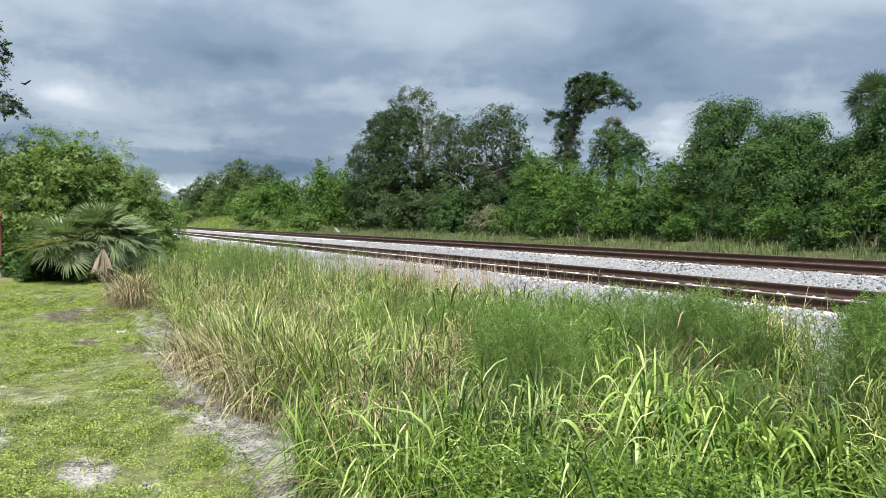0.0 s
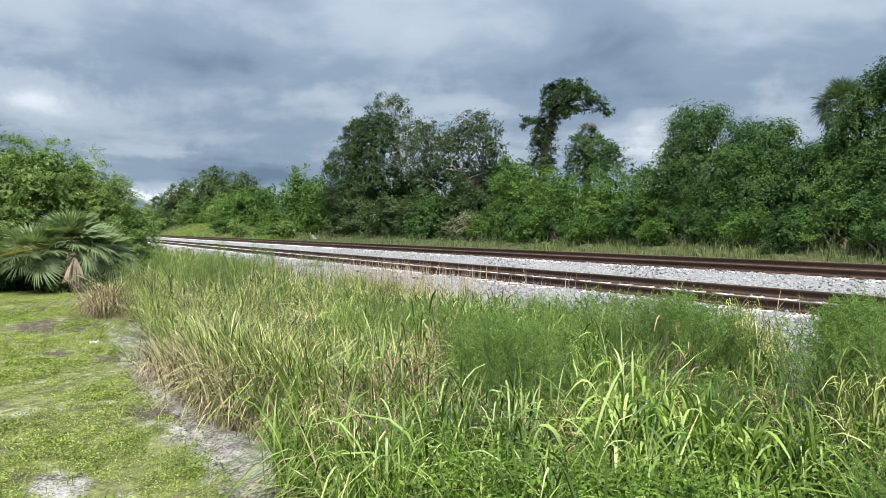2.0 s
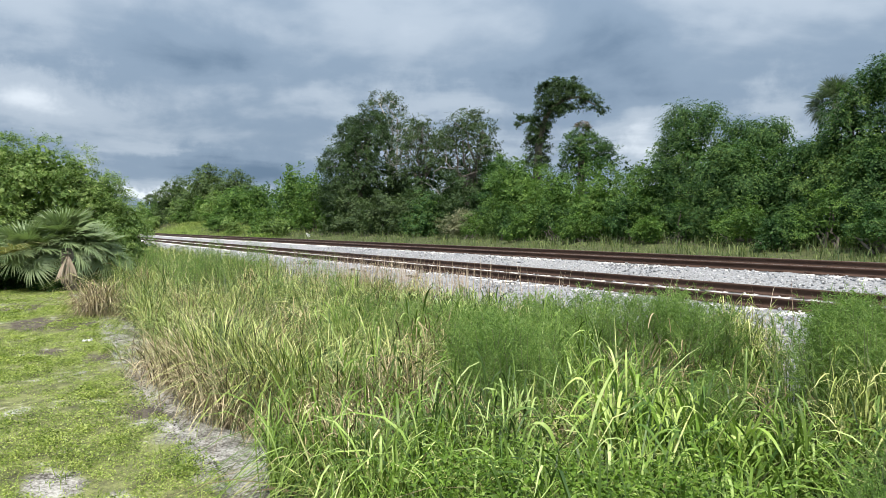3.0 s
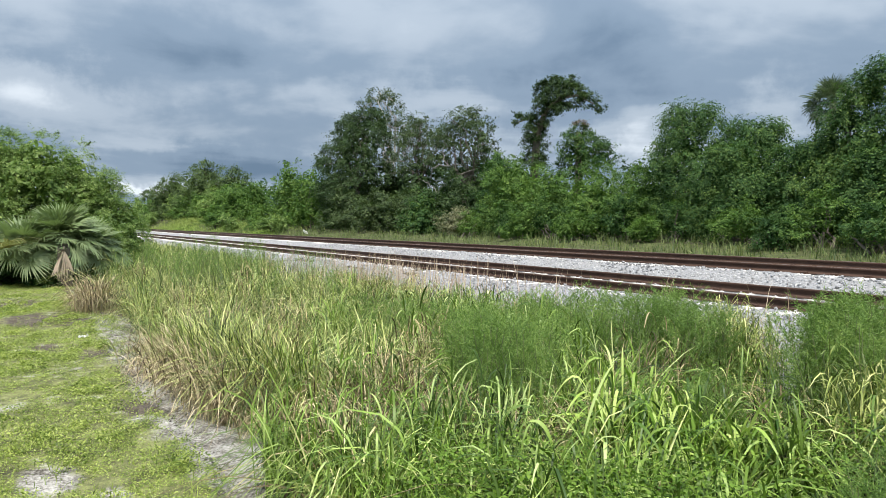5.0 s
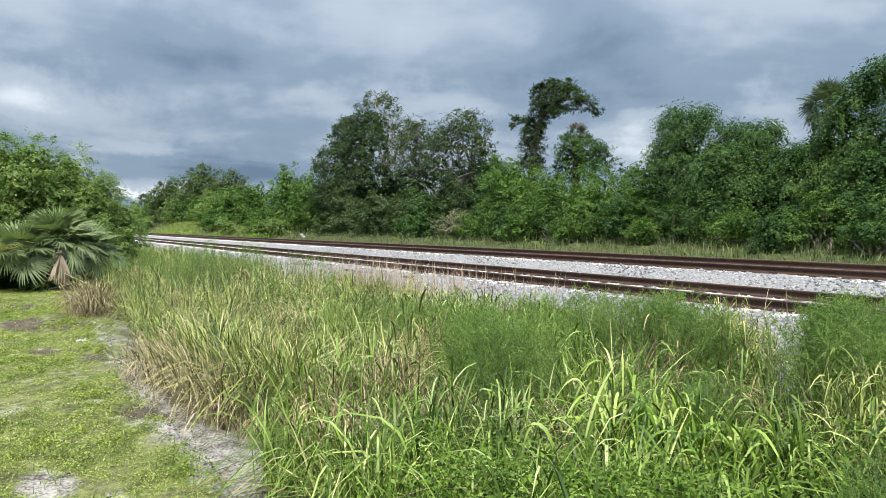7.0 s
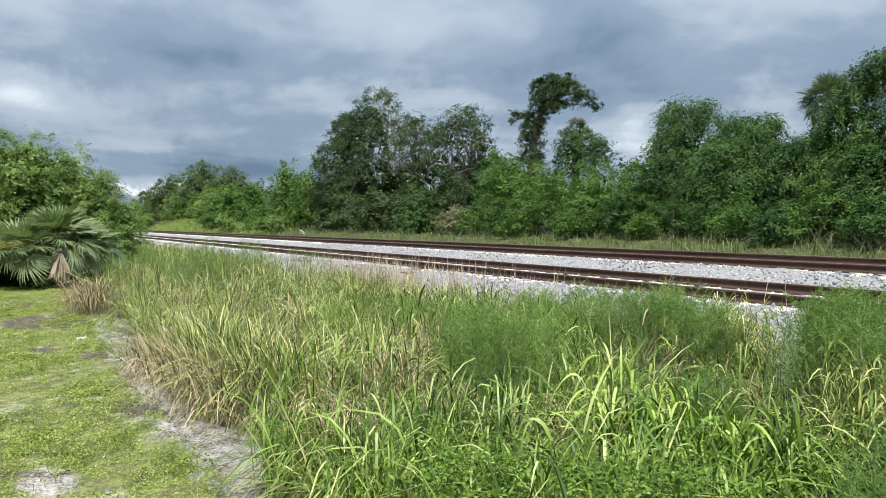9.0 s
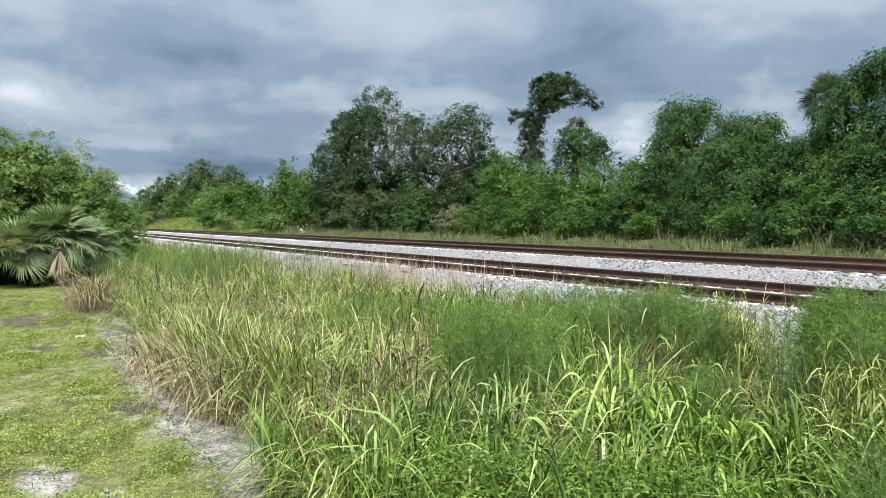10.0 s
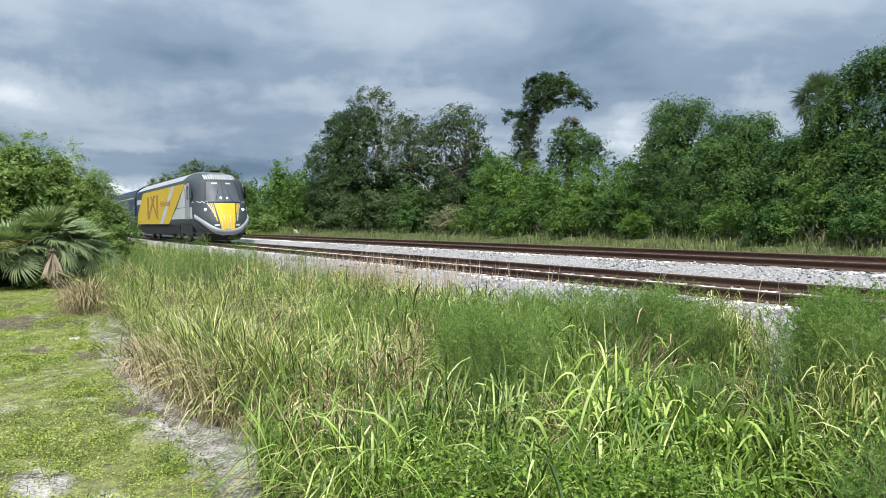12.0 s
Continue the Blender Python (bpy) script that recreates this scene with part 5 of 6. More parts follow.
    def skirt(cx, cy, n, L, label, sx=0.2, sy=0.28, mat="blade_hay"):
        """A tuft of dead leaves that hang outwards."""
        x, y = cx + r.normal(size=n) * sx, cy + r.normal(size=n) * sy
        P = np.stack([x, y, ground_z(x, y) - 0.02], 1)
        a = np.arctan2(y - cy, x - cx) + r.normal(size=n) * 0.9
        hang = r.random(n) < 0.55
        me = blades(P, L * r.uniform(0.6, 1.15, n), 0.009 * r.uniform(0.6, 1.4, n), 0.22 * np.abs(r.normal(size=n)), np.where(hang, 0.55, 0.2) * r.uniform(0.5, 1.4, n), np.where(hang, 0.95, 0.3) * r.uniform(0.6, 1.3, n), 6, mat, "dead_grass_tuft", r, a)
        piece("dead_grass_tuft", me, label=label, category="grass", kind="stuff")

    for cx, cy, n, L in ((1.68, 6.5, 900, 0.92), (1.65, 7.2, 1000, 0.95), (1.55, 7.9, 900, 0.9), (1.5, 8.6, 800, 0.85), (2.0, 6.0, 500, 0.85)):
        skirt(cx, cy, n * 2 // 3, L * 0.8, "brown dead grass tuft hanging over the sandy edge")
        skirt(cx + 0.3, cy + 0.1, n * 2 // 3, L * 1.12, "yellowing grass rising from a dead tuft", mat="blade_mixed")
    skirt(1.08, 14.2, 700, 0.85, "brown dead grass tuft at the lawn edge", 0.14, 0.2)
    skirt(2.75, 5.6, 420, 0.8, "brown dead grass among green blades", 0.16, 0.2)
    skirt(2.85, 4.2, 380, 0.7, "pale dead grass among green weeds", 0.16, 0.16)
    skirt(3.5, 3.6, 260, 0.8, "pale dead grass fanning out of green weeds", 0.1, 0.1)
    skirt(2.2, 9.6, 420, 0.85, "straw-coloured dead grass in the ditch", 0.25, 0.3)
    skirt(3.4, 10.6, 380, 0.8, "straw-coloured dead grass in the ditch", 0.25, 0.3)
    skirt(2.6, 12.6, 380, 0.85, "straw-coloured dead grass in the ditch", 0.3, 0.4)
    skirt(2.6, 4.6, 350, 0.7, "brown dead grass among green blades", 0.25, 0.25)
    skirt(2.5, 5.3, 300, 0.75, "brown dead grass among green blades", 0.2, 0.3)
    skirt(3.9, 6.3, 250, 0.75, "pale dead grass among green weeds", 0.2, 0.3)
    skirt(4.6, 4.5, 260, 0.95, "pale dead grass among green weeds", 0.2, 0.2)
    skirt(3.2, 3.9, 300, 0.7, "brown dead grass among green blades", 0.25, 0.25)
    # verge beyond the far track
    n = 20000
    x, y = r.uniform(15.9, 21.0, n), np.where(r.random(n) < 0.06, r.uniform(-8, 5, n), 5 + 92 * r.random(n) ** 1.6)
    k = len(x)
    rank = np.clip(0.8 + 0.7 * wave(x, y, 0.8) + 0.5 * wave(x, y, 2.1, 0.7), 0.25, 2.0)
    me = blades(on_ground(x, y), 0.46 * r.uniform(0.5, 1.2, k) * rank, 0.02 * r.uniform(0.6, 1.3, k), 0.35 * r.normal(size=k), 0.5 * r.random(k), 0.6 * r.random(k), 2, "verge_blade", "verge_grass", r)
    piece("verge_grass", me, label="yellow-green verge grass beyond the tracks", category="grass", kind="stuff")
    n = 11000
    x, y = r.uniform(16.6, 22.8, n), np.where(r.random(n) < 0.55, r.normal(104, 9, n), np.where(r.random(n) < 0.6, r.normal(76, 3, n), r.uniform(58, 150, n)))
    me = blades(on_ground(x, y), 0.5 * r.uniform(0.4, 1.2, n), 0.04 * r.uniform(0.6, 1.3, n), 0.4 * r.normal(size=n), 0.4 * r.random(n), 0.4 * r.random(n), 2, "bank_blade", "bank_grass", r)
    piece("bank_grass", me, label="bright green grass on the far bank", category="grass", kind="stuff")
    for cx, cy, sx, sy, n in ((17.9, 62, 0.5, 2.0, 1500), (17.6, 96, 0.6, 4.0, 2000)):
        x, y = cx + r.normal(size=n) * sx, cy + r.normal(size=n) * sy
        me = blades(on_ground(x, y), r.uniform(0.2, 0.5, n), 0.035 * r.uniform(0.6, 1.3, n), 0.25 * r.normal(size=n), 0.4 * r.random(n), 0.4 * r.random(n), 3, "blade_lime", "lime_grass", r)
        piece("lime_grass", me, label="patch of bright lime grass on the bank", category="grass", kind="stuff")
    # dry seed stalks by the ballast
    n = 1400
    x, y = r.uniform(6.1, 7.5, n), np.where(r.random(n) < 0.3, 3.5 + 21 * r.random(n), r.normal(14.5, 2.6, n))
    P = np.stack([x, y, np.maximum(ground_z(x, y), ballast_z(x)) - 0.02], 1)
    me = blades(P, r.uniform(0.3, 0.72, n), np.full(n, 0.007), 0.25 * r.normal(size=n), 0.2 * r.random(n), 0.12 * r.random(n), 4, "stalk_dry", "dry_stalks", r)
    piece("dry_stalks", me, label="thin dry pinkish grass stalks beside the ballast", category="grass", kind="stuff")


grasses()


def fennel_shape(h, r, name, n_branch=22, per=30):
    """Feathery weed: stems and a haze of thread-like leaves."""
    stems, leaves = [], []
    for s in range(3):
        top = np.array([r.normal() * 0.12, r.normal() * 0.12, h * r.uniform(0.8, 1.0)])
        P = limb_path((r.normal() * 0.04, r.normal() * 0.04, 0), top, 0.0, 6, r, 0.04)
        stems.append(tube(P, np.linspace(0.007, 0.002, 6), 4))
        for b in range(n_branch):
            f = 0.25 + 0.75 * (b + r.random()) / n_branch
            root = P[0] + (P[-1] - P[0]) * f
            a = r.uniform(0, 2 * math.pi)
            L = h * 0.26 * (1.15 - f) + 0.07
            tip = root + np.array([math.cos(a) * L, math.sin(a) * L, L * 0.9])
            u = r.random((per, 1))
            C = root + (tip - root) * u
            d = unit(r.normal(size=(per, 3)) + np.array([math.cos(a), math.sin(a), 0.9]) * 0.8)
            l = r.uniform(0.022, 0.055, (per, 1))
            side = unit(np.cross(d, r.normal(size=(per, 3)))) * 0.0022
            V = np.stack([C - side, C + side, C + d * l], 1).reshape(-1, 3)
            leaves.append((V, np.arange(3 * per).reshape(per, 3)))
    return mesh_np("stem", *join(stems), "stem"), mesh_np("foliage", *join(leaves), "fennel")


def weeds():
    r = np.random.default_rng(500)
    far_shapes = [fennel_shape(1.15, r, "a", 16, 14), fennel_shape(1.0, r, "b", 16, 14), fennel_shape(1.3, r, "c", 16, 14), fennel_shape(0.85, r, "d", 16, 14)]
    shapes = [fennel_shape(1.15, r, "a"), fennel_shape(1.0, r, "b"), fennel_shape(1.3, r, "c"), fennel_shape(0.85, r, "d")]
    spots = []
    for cx, cy, q, n in MOUNDS:
        spots += [(cx + r.normal() * q, cy + r.normal() * q * 1.15) for _ in range(n)]
    for i, (x, y) in enumerate(spots):
        if x > 6.5 or x < 1.7 or (0.605 < y / x < 0.73 and x > 5.5):
            continue
        stem, leaf = (shapes if y < 11 else far_shapes)[i % 4]
        ob = thing("dog_fennel", (x, y, float(ground_z(x, y)) - 0.02), "feathery dark green dog fennel among the grass", "weed", "feathery weeds")
        ob.rotation_euler = (0, 0, r.uniform(0, 6.28))
        top = float(np.interp(y, [2.5, 3.5, 4.6, 6.0, 7.5, 12, 17, 22], [1.05, 0.95, 0.9, 0.82, 0.62, 0.75, 0.98, 1.15])) * (1.0 if x > 5 else 0.9)
        top *= 0.7 if x < 4.2 and y < 4.2 else 1.0
        ob.scale = [(top + 0.22) / (1.15, 1.0, 1.3, 0.85)[i % 4] * r.uniform(0.86, 1.06)] * 3
        piece("stem", stem, ob)
        piece("foliage", leaf, ob)


weeds()


def lawn():
    r = np.random.default_rng(600)
    m = 27000
    cy = 3.2 + 18.5 * r.random(m) ** 1.7
    cx = -0.085 * cy - 0.5 + (1.9 + 0.085 * cy) * r.random(m)
    mask = 0.5 * wave(cx, cy, 1.1, 0.5) + 0.45 * wave(cx, cy, 3.1, 1.5) + 0.35 * wave(cx, cy, 9.0, 0.7) + 0.3 * r.normal(size=m)
    keep = (mask > -0.2 - 0.25 * (cy > 9.2)) & (cx < 0.9 + 0.35 * (cy > 9.2) + 0.16 * wave(0 * cx, cy, 0.8, 1.0) + 0.12 * wave(cx, cy, 4.0) + 0.06 * r.normal(size=m))
    for a, b, q in SANDY + EARTHY:
        keep &= ((cx - a) ** 2 + 0.36 * (cy - b) ** 2) / q ** 2 + 0.8 * wave(cx, cy, 6.0, 0.3) + 0.4 * r.normal(size=m) > 0.75
    cx, cy, mask = cx[keep], cy[keep], mask[keep]
    per = 13
    i = np.repeat(np.arange(len(cx)), per)
    k = len(i)
    a, q = r.uniform(0, 2 * math.pi, k), np.sqrt(r.random(k))
    size = r.uniform(0.7, 1.3, len(cx))[i]
    rad = (0.045 + 0.002 * cy[i]) * size
    x, y = cx[i] + rad * q * np.cos(a), cy[i] + rad * q * np.sin(a)
    lift = np.clip(0.014 + 0.06 * mask[i], 0.004, 0.09)
    P = np.stack([x, y, ground_z(x, y) + lift * (1.3 - q) * r.uniform(0.4, 1.0, k)], 1)
    N = unit(np.stack([0.5 * np.cos(a) * q, 0.5 * np.sin(a) * q, np.ones(k)], 1) + 0.4 * r.normal(size=(k, 3)))
    V, _ = leaf_quads(P, N, (0.02 + 0.0008 * y) * size, (0.009 + 0.0004 * y) * size, 0.1, r)
    V = V.reshape(-1, 4, 3)[:, 1:].reshape(-1, 3)
    piece("lawn_plants", mesh_np("lawn_plants", V, np.arange(len(V)).reshape(-1, 3), "lawn_leaf"), label="creeping yellow-green lawn weeds over sandy soil", category="lawn", kind="stuff")
    # crumbled dark soil under the lip of the turf
    m = 1500
    y = 3.6 + 6.6 * r.random(m)
    x = 1.0 + 0.16 * wave(0 * y, y, 0.8, 1.0) + 0.1 * r.normal(size=m)
    size = 0.003 + 0.009 * r.random(m) ** 3
    base = np.array([(1, 0, 0), (-1, 0, 0), (0, 1, 0), (0, -1, 0), (0, 0, 0.8), (0, 0, -0.8)], float)
    V = base[None] * size[:, None, None] * r.uniform(0.6, 1.4, (m, 6, 1)) + np.stack([x, y, ground_z(x, y) + 0.3 * size], 1)[:, None]
    tri = np.array([(0, 2, 4), (2, 1, 4), (1, 3, 4), (3, 0, 4), (2, 0, 5), (1, 2, 5), (3, 1, 5), (0, 3, 5)])
    piece("soil_crumbs", mesh_np("soil_crumbs", V.reshape(-1, 3), (tri[None] + 6 * np.arange(m)[:, None, None]).reshape(-1, 3), "soil"), label="dark crumbs of soil along the broken turf edge", category="soil", kind="stuff")
    # low cushions of creeping weed
    m = 620
    cx, cy = r.uniform(-2.0, 1.0, m), 3.2 + 15 * r.random(m) ** 1.4
    ok = (0.5 * wave(cx, cy, 1.1, 0.5) + 0.45 * wave(cx, cy, 3.1, 1.5) > 0.1) & (cx < 0.95)
    cx, cy = cx[ok], cy[ok]
    i = np.repeat(np.arange(len(cx)), 110)
    rad = r.uniform(0.06, 0.2, len(cx))[i]
    a, q = r.uniform(0, 6.28, len(i)), np.sqrt(r.random(len(i)))
    x, y = cx[i] + rad * q * np.cos(a), cy[i] + rad * q * np.sin(a) * 1.3
    P = np.stack([x, y, ground_z(x, y) + 0.02 + 0.4 * rad * (1 - q * q) * r.uniform(0.5, 1, len(i))], 1)
    V, F = leaf_quads(P, unit(np.array([0, 0, 1.0]) + 0.7 * r.normal(size=(len(i), 3))), 0.022 + 0.0012 * cy[i], 0.009 + 0.0006 * cy[i], 0.2, r)
    piece("creeping_weed", mesh_np("creeping_weed", V, F, "lawn_leaf"), label="bright cushions of creeping weed on the lawn", category="weed", kind="stuff")
    n = 15000
    x, y, _ = tufted(n, -3.6, 1.1, 3.2, 20, r, 10, 0.07, 1.3)
    keep = (wave(x, y, 1.0, 2.2) > 0.0) & (x < 1.1)
    x, y = x[keep], y[keep]
    k = len(x)
    me = blades(on_ground(x, y, 0.005), r.uniform(0.03, 0.09, k), np.full(k, 0.005), 0.5 * r.normal(size=k), 0.5 * r.random(k), 0.5 * r.random(k), 3, "lawn_leaf", "lawn_grass", r)
    piece("lawn_grass", me, label="short green lawn grass", category="grass", kind="stuff")
    # dry clippings and crumbs of soil on the bare edge
    n, m = 15000, 150
    cx, cy = r.uniform(1.9, 5.5, m), r.uniform(1.4, 5.0, m)
    cx[:30], cy[:30] = r.normal(2.6, 0.35, 30), r.normal(2.1, 0.3, 30)
    cx[30:75], cy[30:75] = r.normal(2.05, 0.25, 45), r.normal(2.8, 0.4, 45)
    i = r.integers(0, m, n)
    x, y = cx[i] + r.normal(size=n) * 0.14, cy[i] + r.normal(size=n) * 0.14
    P = np.stack([x, y, ground_z(x, y) + r.random(n) ** 0.7 * 0.62], 1)
    V, F = leaf_quads(P, unit(np.array([0, 0, 1.0]) + 0.5 * r.normal(size=(n, 3))), 0.03, 0.018, 0.3, r)
    piece("leafy_weeds", mesh_np("leafy_weeds", V, F, "weed_lime"), label="small-leaved lime green weeds among the grass", category="weed", kind="stuff")


lawn()
# ---- train ----


def paint(name, colour, rough=0.35, metal=0.0, vary=0.12, coat=0.3, gloss=0.3):
    """Clean vehicle paint with a little road dirt."""
    m, t = material(name)
    dirt = ramp(t, noise_of(t, 1.6, 5.0), ((0.35, 1.0 - vary), (0.65, 1.0)))
    base = mixed(t, 1.0, colour, dirt, "MULTIPLY")
    s = node(t, "ShaderNodeBsdfPrincipled", {"Base Color": base, "Roughness": rough, "Metallic": metal, "Coat Weight": coat, "Coat Roughness": 0.15, "Specular IOR Level": gloss})
    finish(t, s.outputs[0])
    return m


def lamp_glow(name, colour, strength):
    m, t = material(name)
    finish(t, node(t, "ShaderNodeEmission", {"Color": (*colour, 1.0), "Strength": strength}).outputs[0])
    return m


M["train_grey"] = paint("train_grey", (0.040, 0.049, 0.056), 0.6, coat=0.0)
M["train_skirt"] = paint("train_skirt", (0.016, 0.019, 0.021), 0.8, coat=0.0)
M["train_yellow"] = paint("train_yellow", (0.50, 0.345, 0.016), 0.55, coat=0.0)
M["train_amber"] = paint("train_amber", (0.26, 0.15, 0.012), 0.5, coat=0.0)
M["train_white"] = paint("train_white", (0.40, 0.42, 0.42), 0.6, coat=0.0)
M["train_silver"] = paint("train_silver", (0.24, 0.255, 0.275), 0.5, 0.1, coat=0.0)
M["train_roof"] = paint("train_roof", (0.28, 0.3, 0.32), 0.55, coat=0.0)
M["train_blue"] = paint("train_blue", (0.006, 0.02, 0.05), 0.45, coat=0.0)
M["train_black"] = paint("train_black", (0.007, 0.007, 0.008), 0.85, coat=0.0)
M["train_glass"] = paint("train_glass", (0.062, 0.073, 0.088), 0.5, 0.0, 0.25, 0.0, 0.25)
M["side_glass"] = paint("side_glass", (0.012, 0.014, 0.016), 0.25, 0.0, 0.05, 0.0)
M["wheel_steel"] = paint("wheel_steel", (0.11, 0.09, 0.08), 0.5, 0.6, coat=0.0)
M["headlight"] = lamp_glow("headlight", (1.0, 0.98, 0.92), 6.0)

HALF = 1.5


def half_width(z):
    return float(np.interp(z, [0.3, 0.5, 0.75, 1.1, 3.2, 3.45, 3.7, 3.84, 3.9], [0.98, 1.2, 1.36, 1.47, 1.47, 1.40, 1.12, 0.88, 0.7]))


def front_y(z):
    return float(np.interp(z, [0.3, 0.5, 0.7, 1.2, 2.05, 3.35, 3.6, 3.78, 3.87, 3.9], [0.42, 0.10, 0.0, 0.10, 0.60, 1.46, 1.72, 2.1, 2.7, 3.2]))


def nose(x, z, out=0.0):
    """The point of the rounded nose at half-width x and height z, pushed out a little."""
    w = half_width(z)
    q = min(abs(x) / w, 0.9995)
    depth = 1.95 if z < 2.6 else 1.95 - 0.45 * min((z - 2.6) / 1.2, 1)
    return Vector((x * (1 + out / max(w, 0.1)), front_y(z) + depth * (1 - (1 - q ** 2.4) ** (1 / 2.4)) - out, z))


def grid_bm(bm, rows):
    vs = [[bm.verts.new(p) for p in row] for row in rows]
    for a, b in zip(vs, vs[1:]):
        for i in range(len(a) - 1):
            bm.faces.new((a[i], a[i + 1], b[i + 1], b[i]))
    return vs


def nose_patch(x0, x1, z0, z1, out=0.008, n=8, k=6, bow=0.0):
    """A sheet that lies on the nose; x0 and x1 may be pairs for the lower and upper ends."""
    a0, b0 = x0 if isinstance(x0, tuple) else (x0, x0)
    a1, b1 = x1 if isinstance(x1, tuple) else (x1, x1)
    bm = bmesh.new()
    rows = []
    for j in range(k + 1):
        s = j / k
        rows.append([nose(a0 + (b0 - a0) * s + ((a1 + (b1 - a1) * s) - (a0 + (b0 - a0) * s)) * i / n, z0 + (z1 - z0) * s, out) for i in range(n + 1)])
    grid_bm(bm, rows)
    return bm


def side_patch(pts, side, out=0.004, edge=HALF - 0.03):
    """A flat panel on the flank from (y, z) corners, with a little thickness."""
    bm = bmesh.new()
    x0, x1 = side * (edge - 0.01), side * (edge + out)
    a = [bm.verts.new((x0, y, z)) for y, z in pts]
    b = [bm.verts.new((x1, y, z)) for y, z in pts]
    bm.faces.new(b)
    n = len(pts)
    for i in range(n):
        bm.faces.new((a[i], a[(i + 1) % n], b[(i + 1) % n], b[i]))
    return bm


def cylinder_x(bm, c, r, w, n=20):
    bmesh.ops.create_cone(bm, cap_ends=True, segments=n, radius1=r, radius2=r, depth=w, matrix=Matrix.Translation(c) @ Matrix.Rotation(math.pi / 2, 4, "Y"))


def bogie(parent, y, wheelbase=2.6):
    bm = bmesh.new()
    for s in (-1, 1):
        box_bm(bm, (s * 1.0 - 0.09, y - wheelbase / 2 - 0.6, 0.55), (s * 1.0 + 0.09, y + wheelbase / 2 + 0.6, 0.85), 0.04)
        for q in (-1, 1):
            box_bm(bm, (s * 1.05 - 0.12, y + q * wheelbase / 2 - 0.2, 0.36), (s * 1.05 + 0.12, y + q * wheelbase / 2 + 0.2, 0.72), 0.05)
        for q in (-0.3, 0.3):
            box_bm(bm, (s * 1.12 - 0.1, y + q - 0.11, 0.5), (s * 1.12 + 0.1, y + q + 0.11, 1.0), 0.04)
    box_bm(bm, (-1.0, y - 0.35, 0.55), (1.0, y + 0.35, 0.8), 0.04)
    b = piece("bogie", bm_mesh("bogie", bm, "train_black"), parent, "black steel bogie")
    bm = bmesh.new()
    for s in (-1, 1):
        cylinder_x(bm, (s * 0.76, 0, 0), 0.51, 0.13, 28)
        cylinder_x(bm, (s * 0.69, 0, 0), 0.54, 0.03, 28)
    cylinder_x(bm, (0, 0, 0), 0.09, 1.6, 12)
    wheel = bm_mesh("wheelset", bm, "wheel_steel")
    for q in (-1, 1):
        piece("wheelset", wheel, b, "steel wheelset", at=(0, y + q * wheelbase / 2, 0.51))


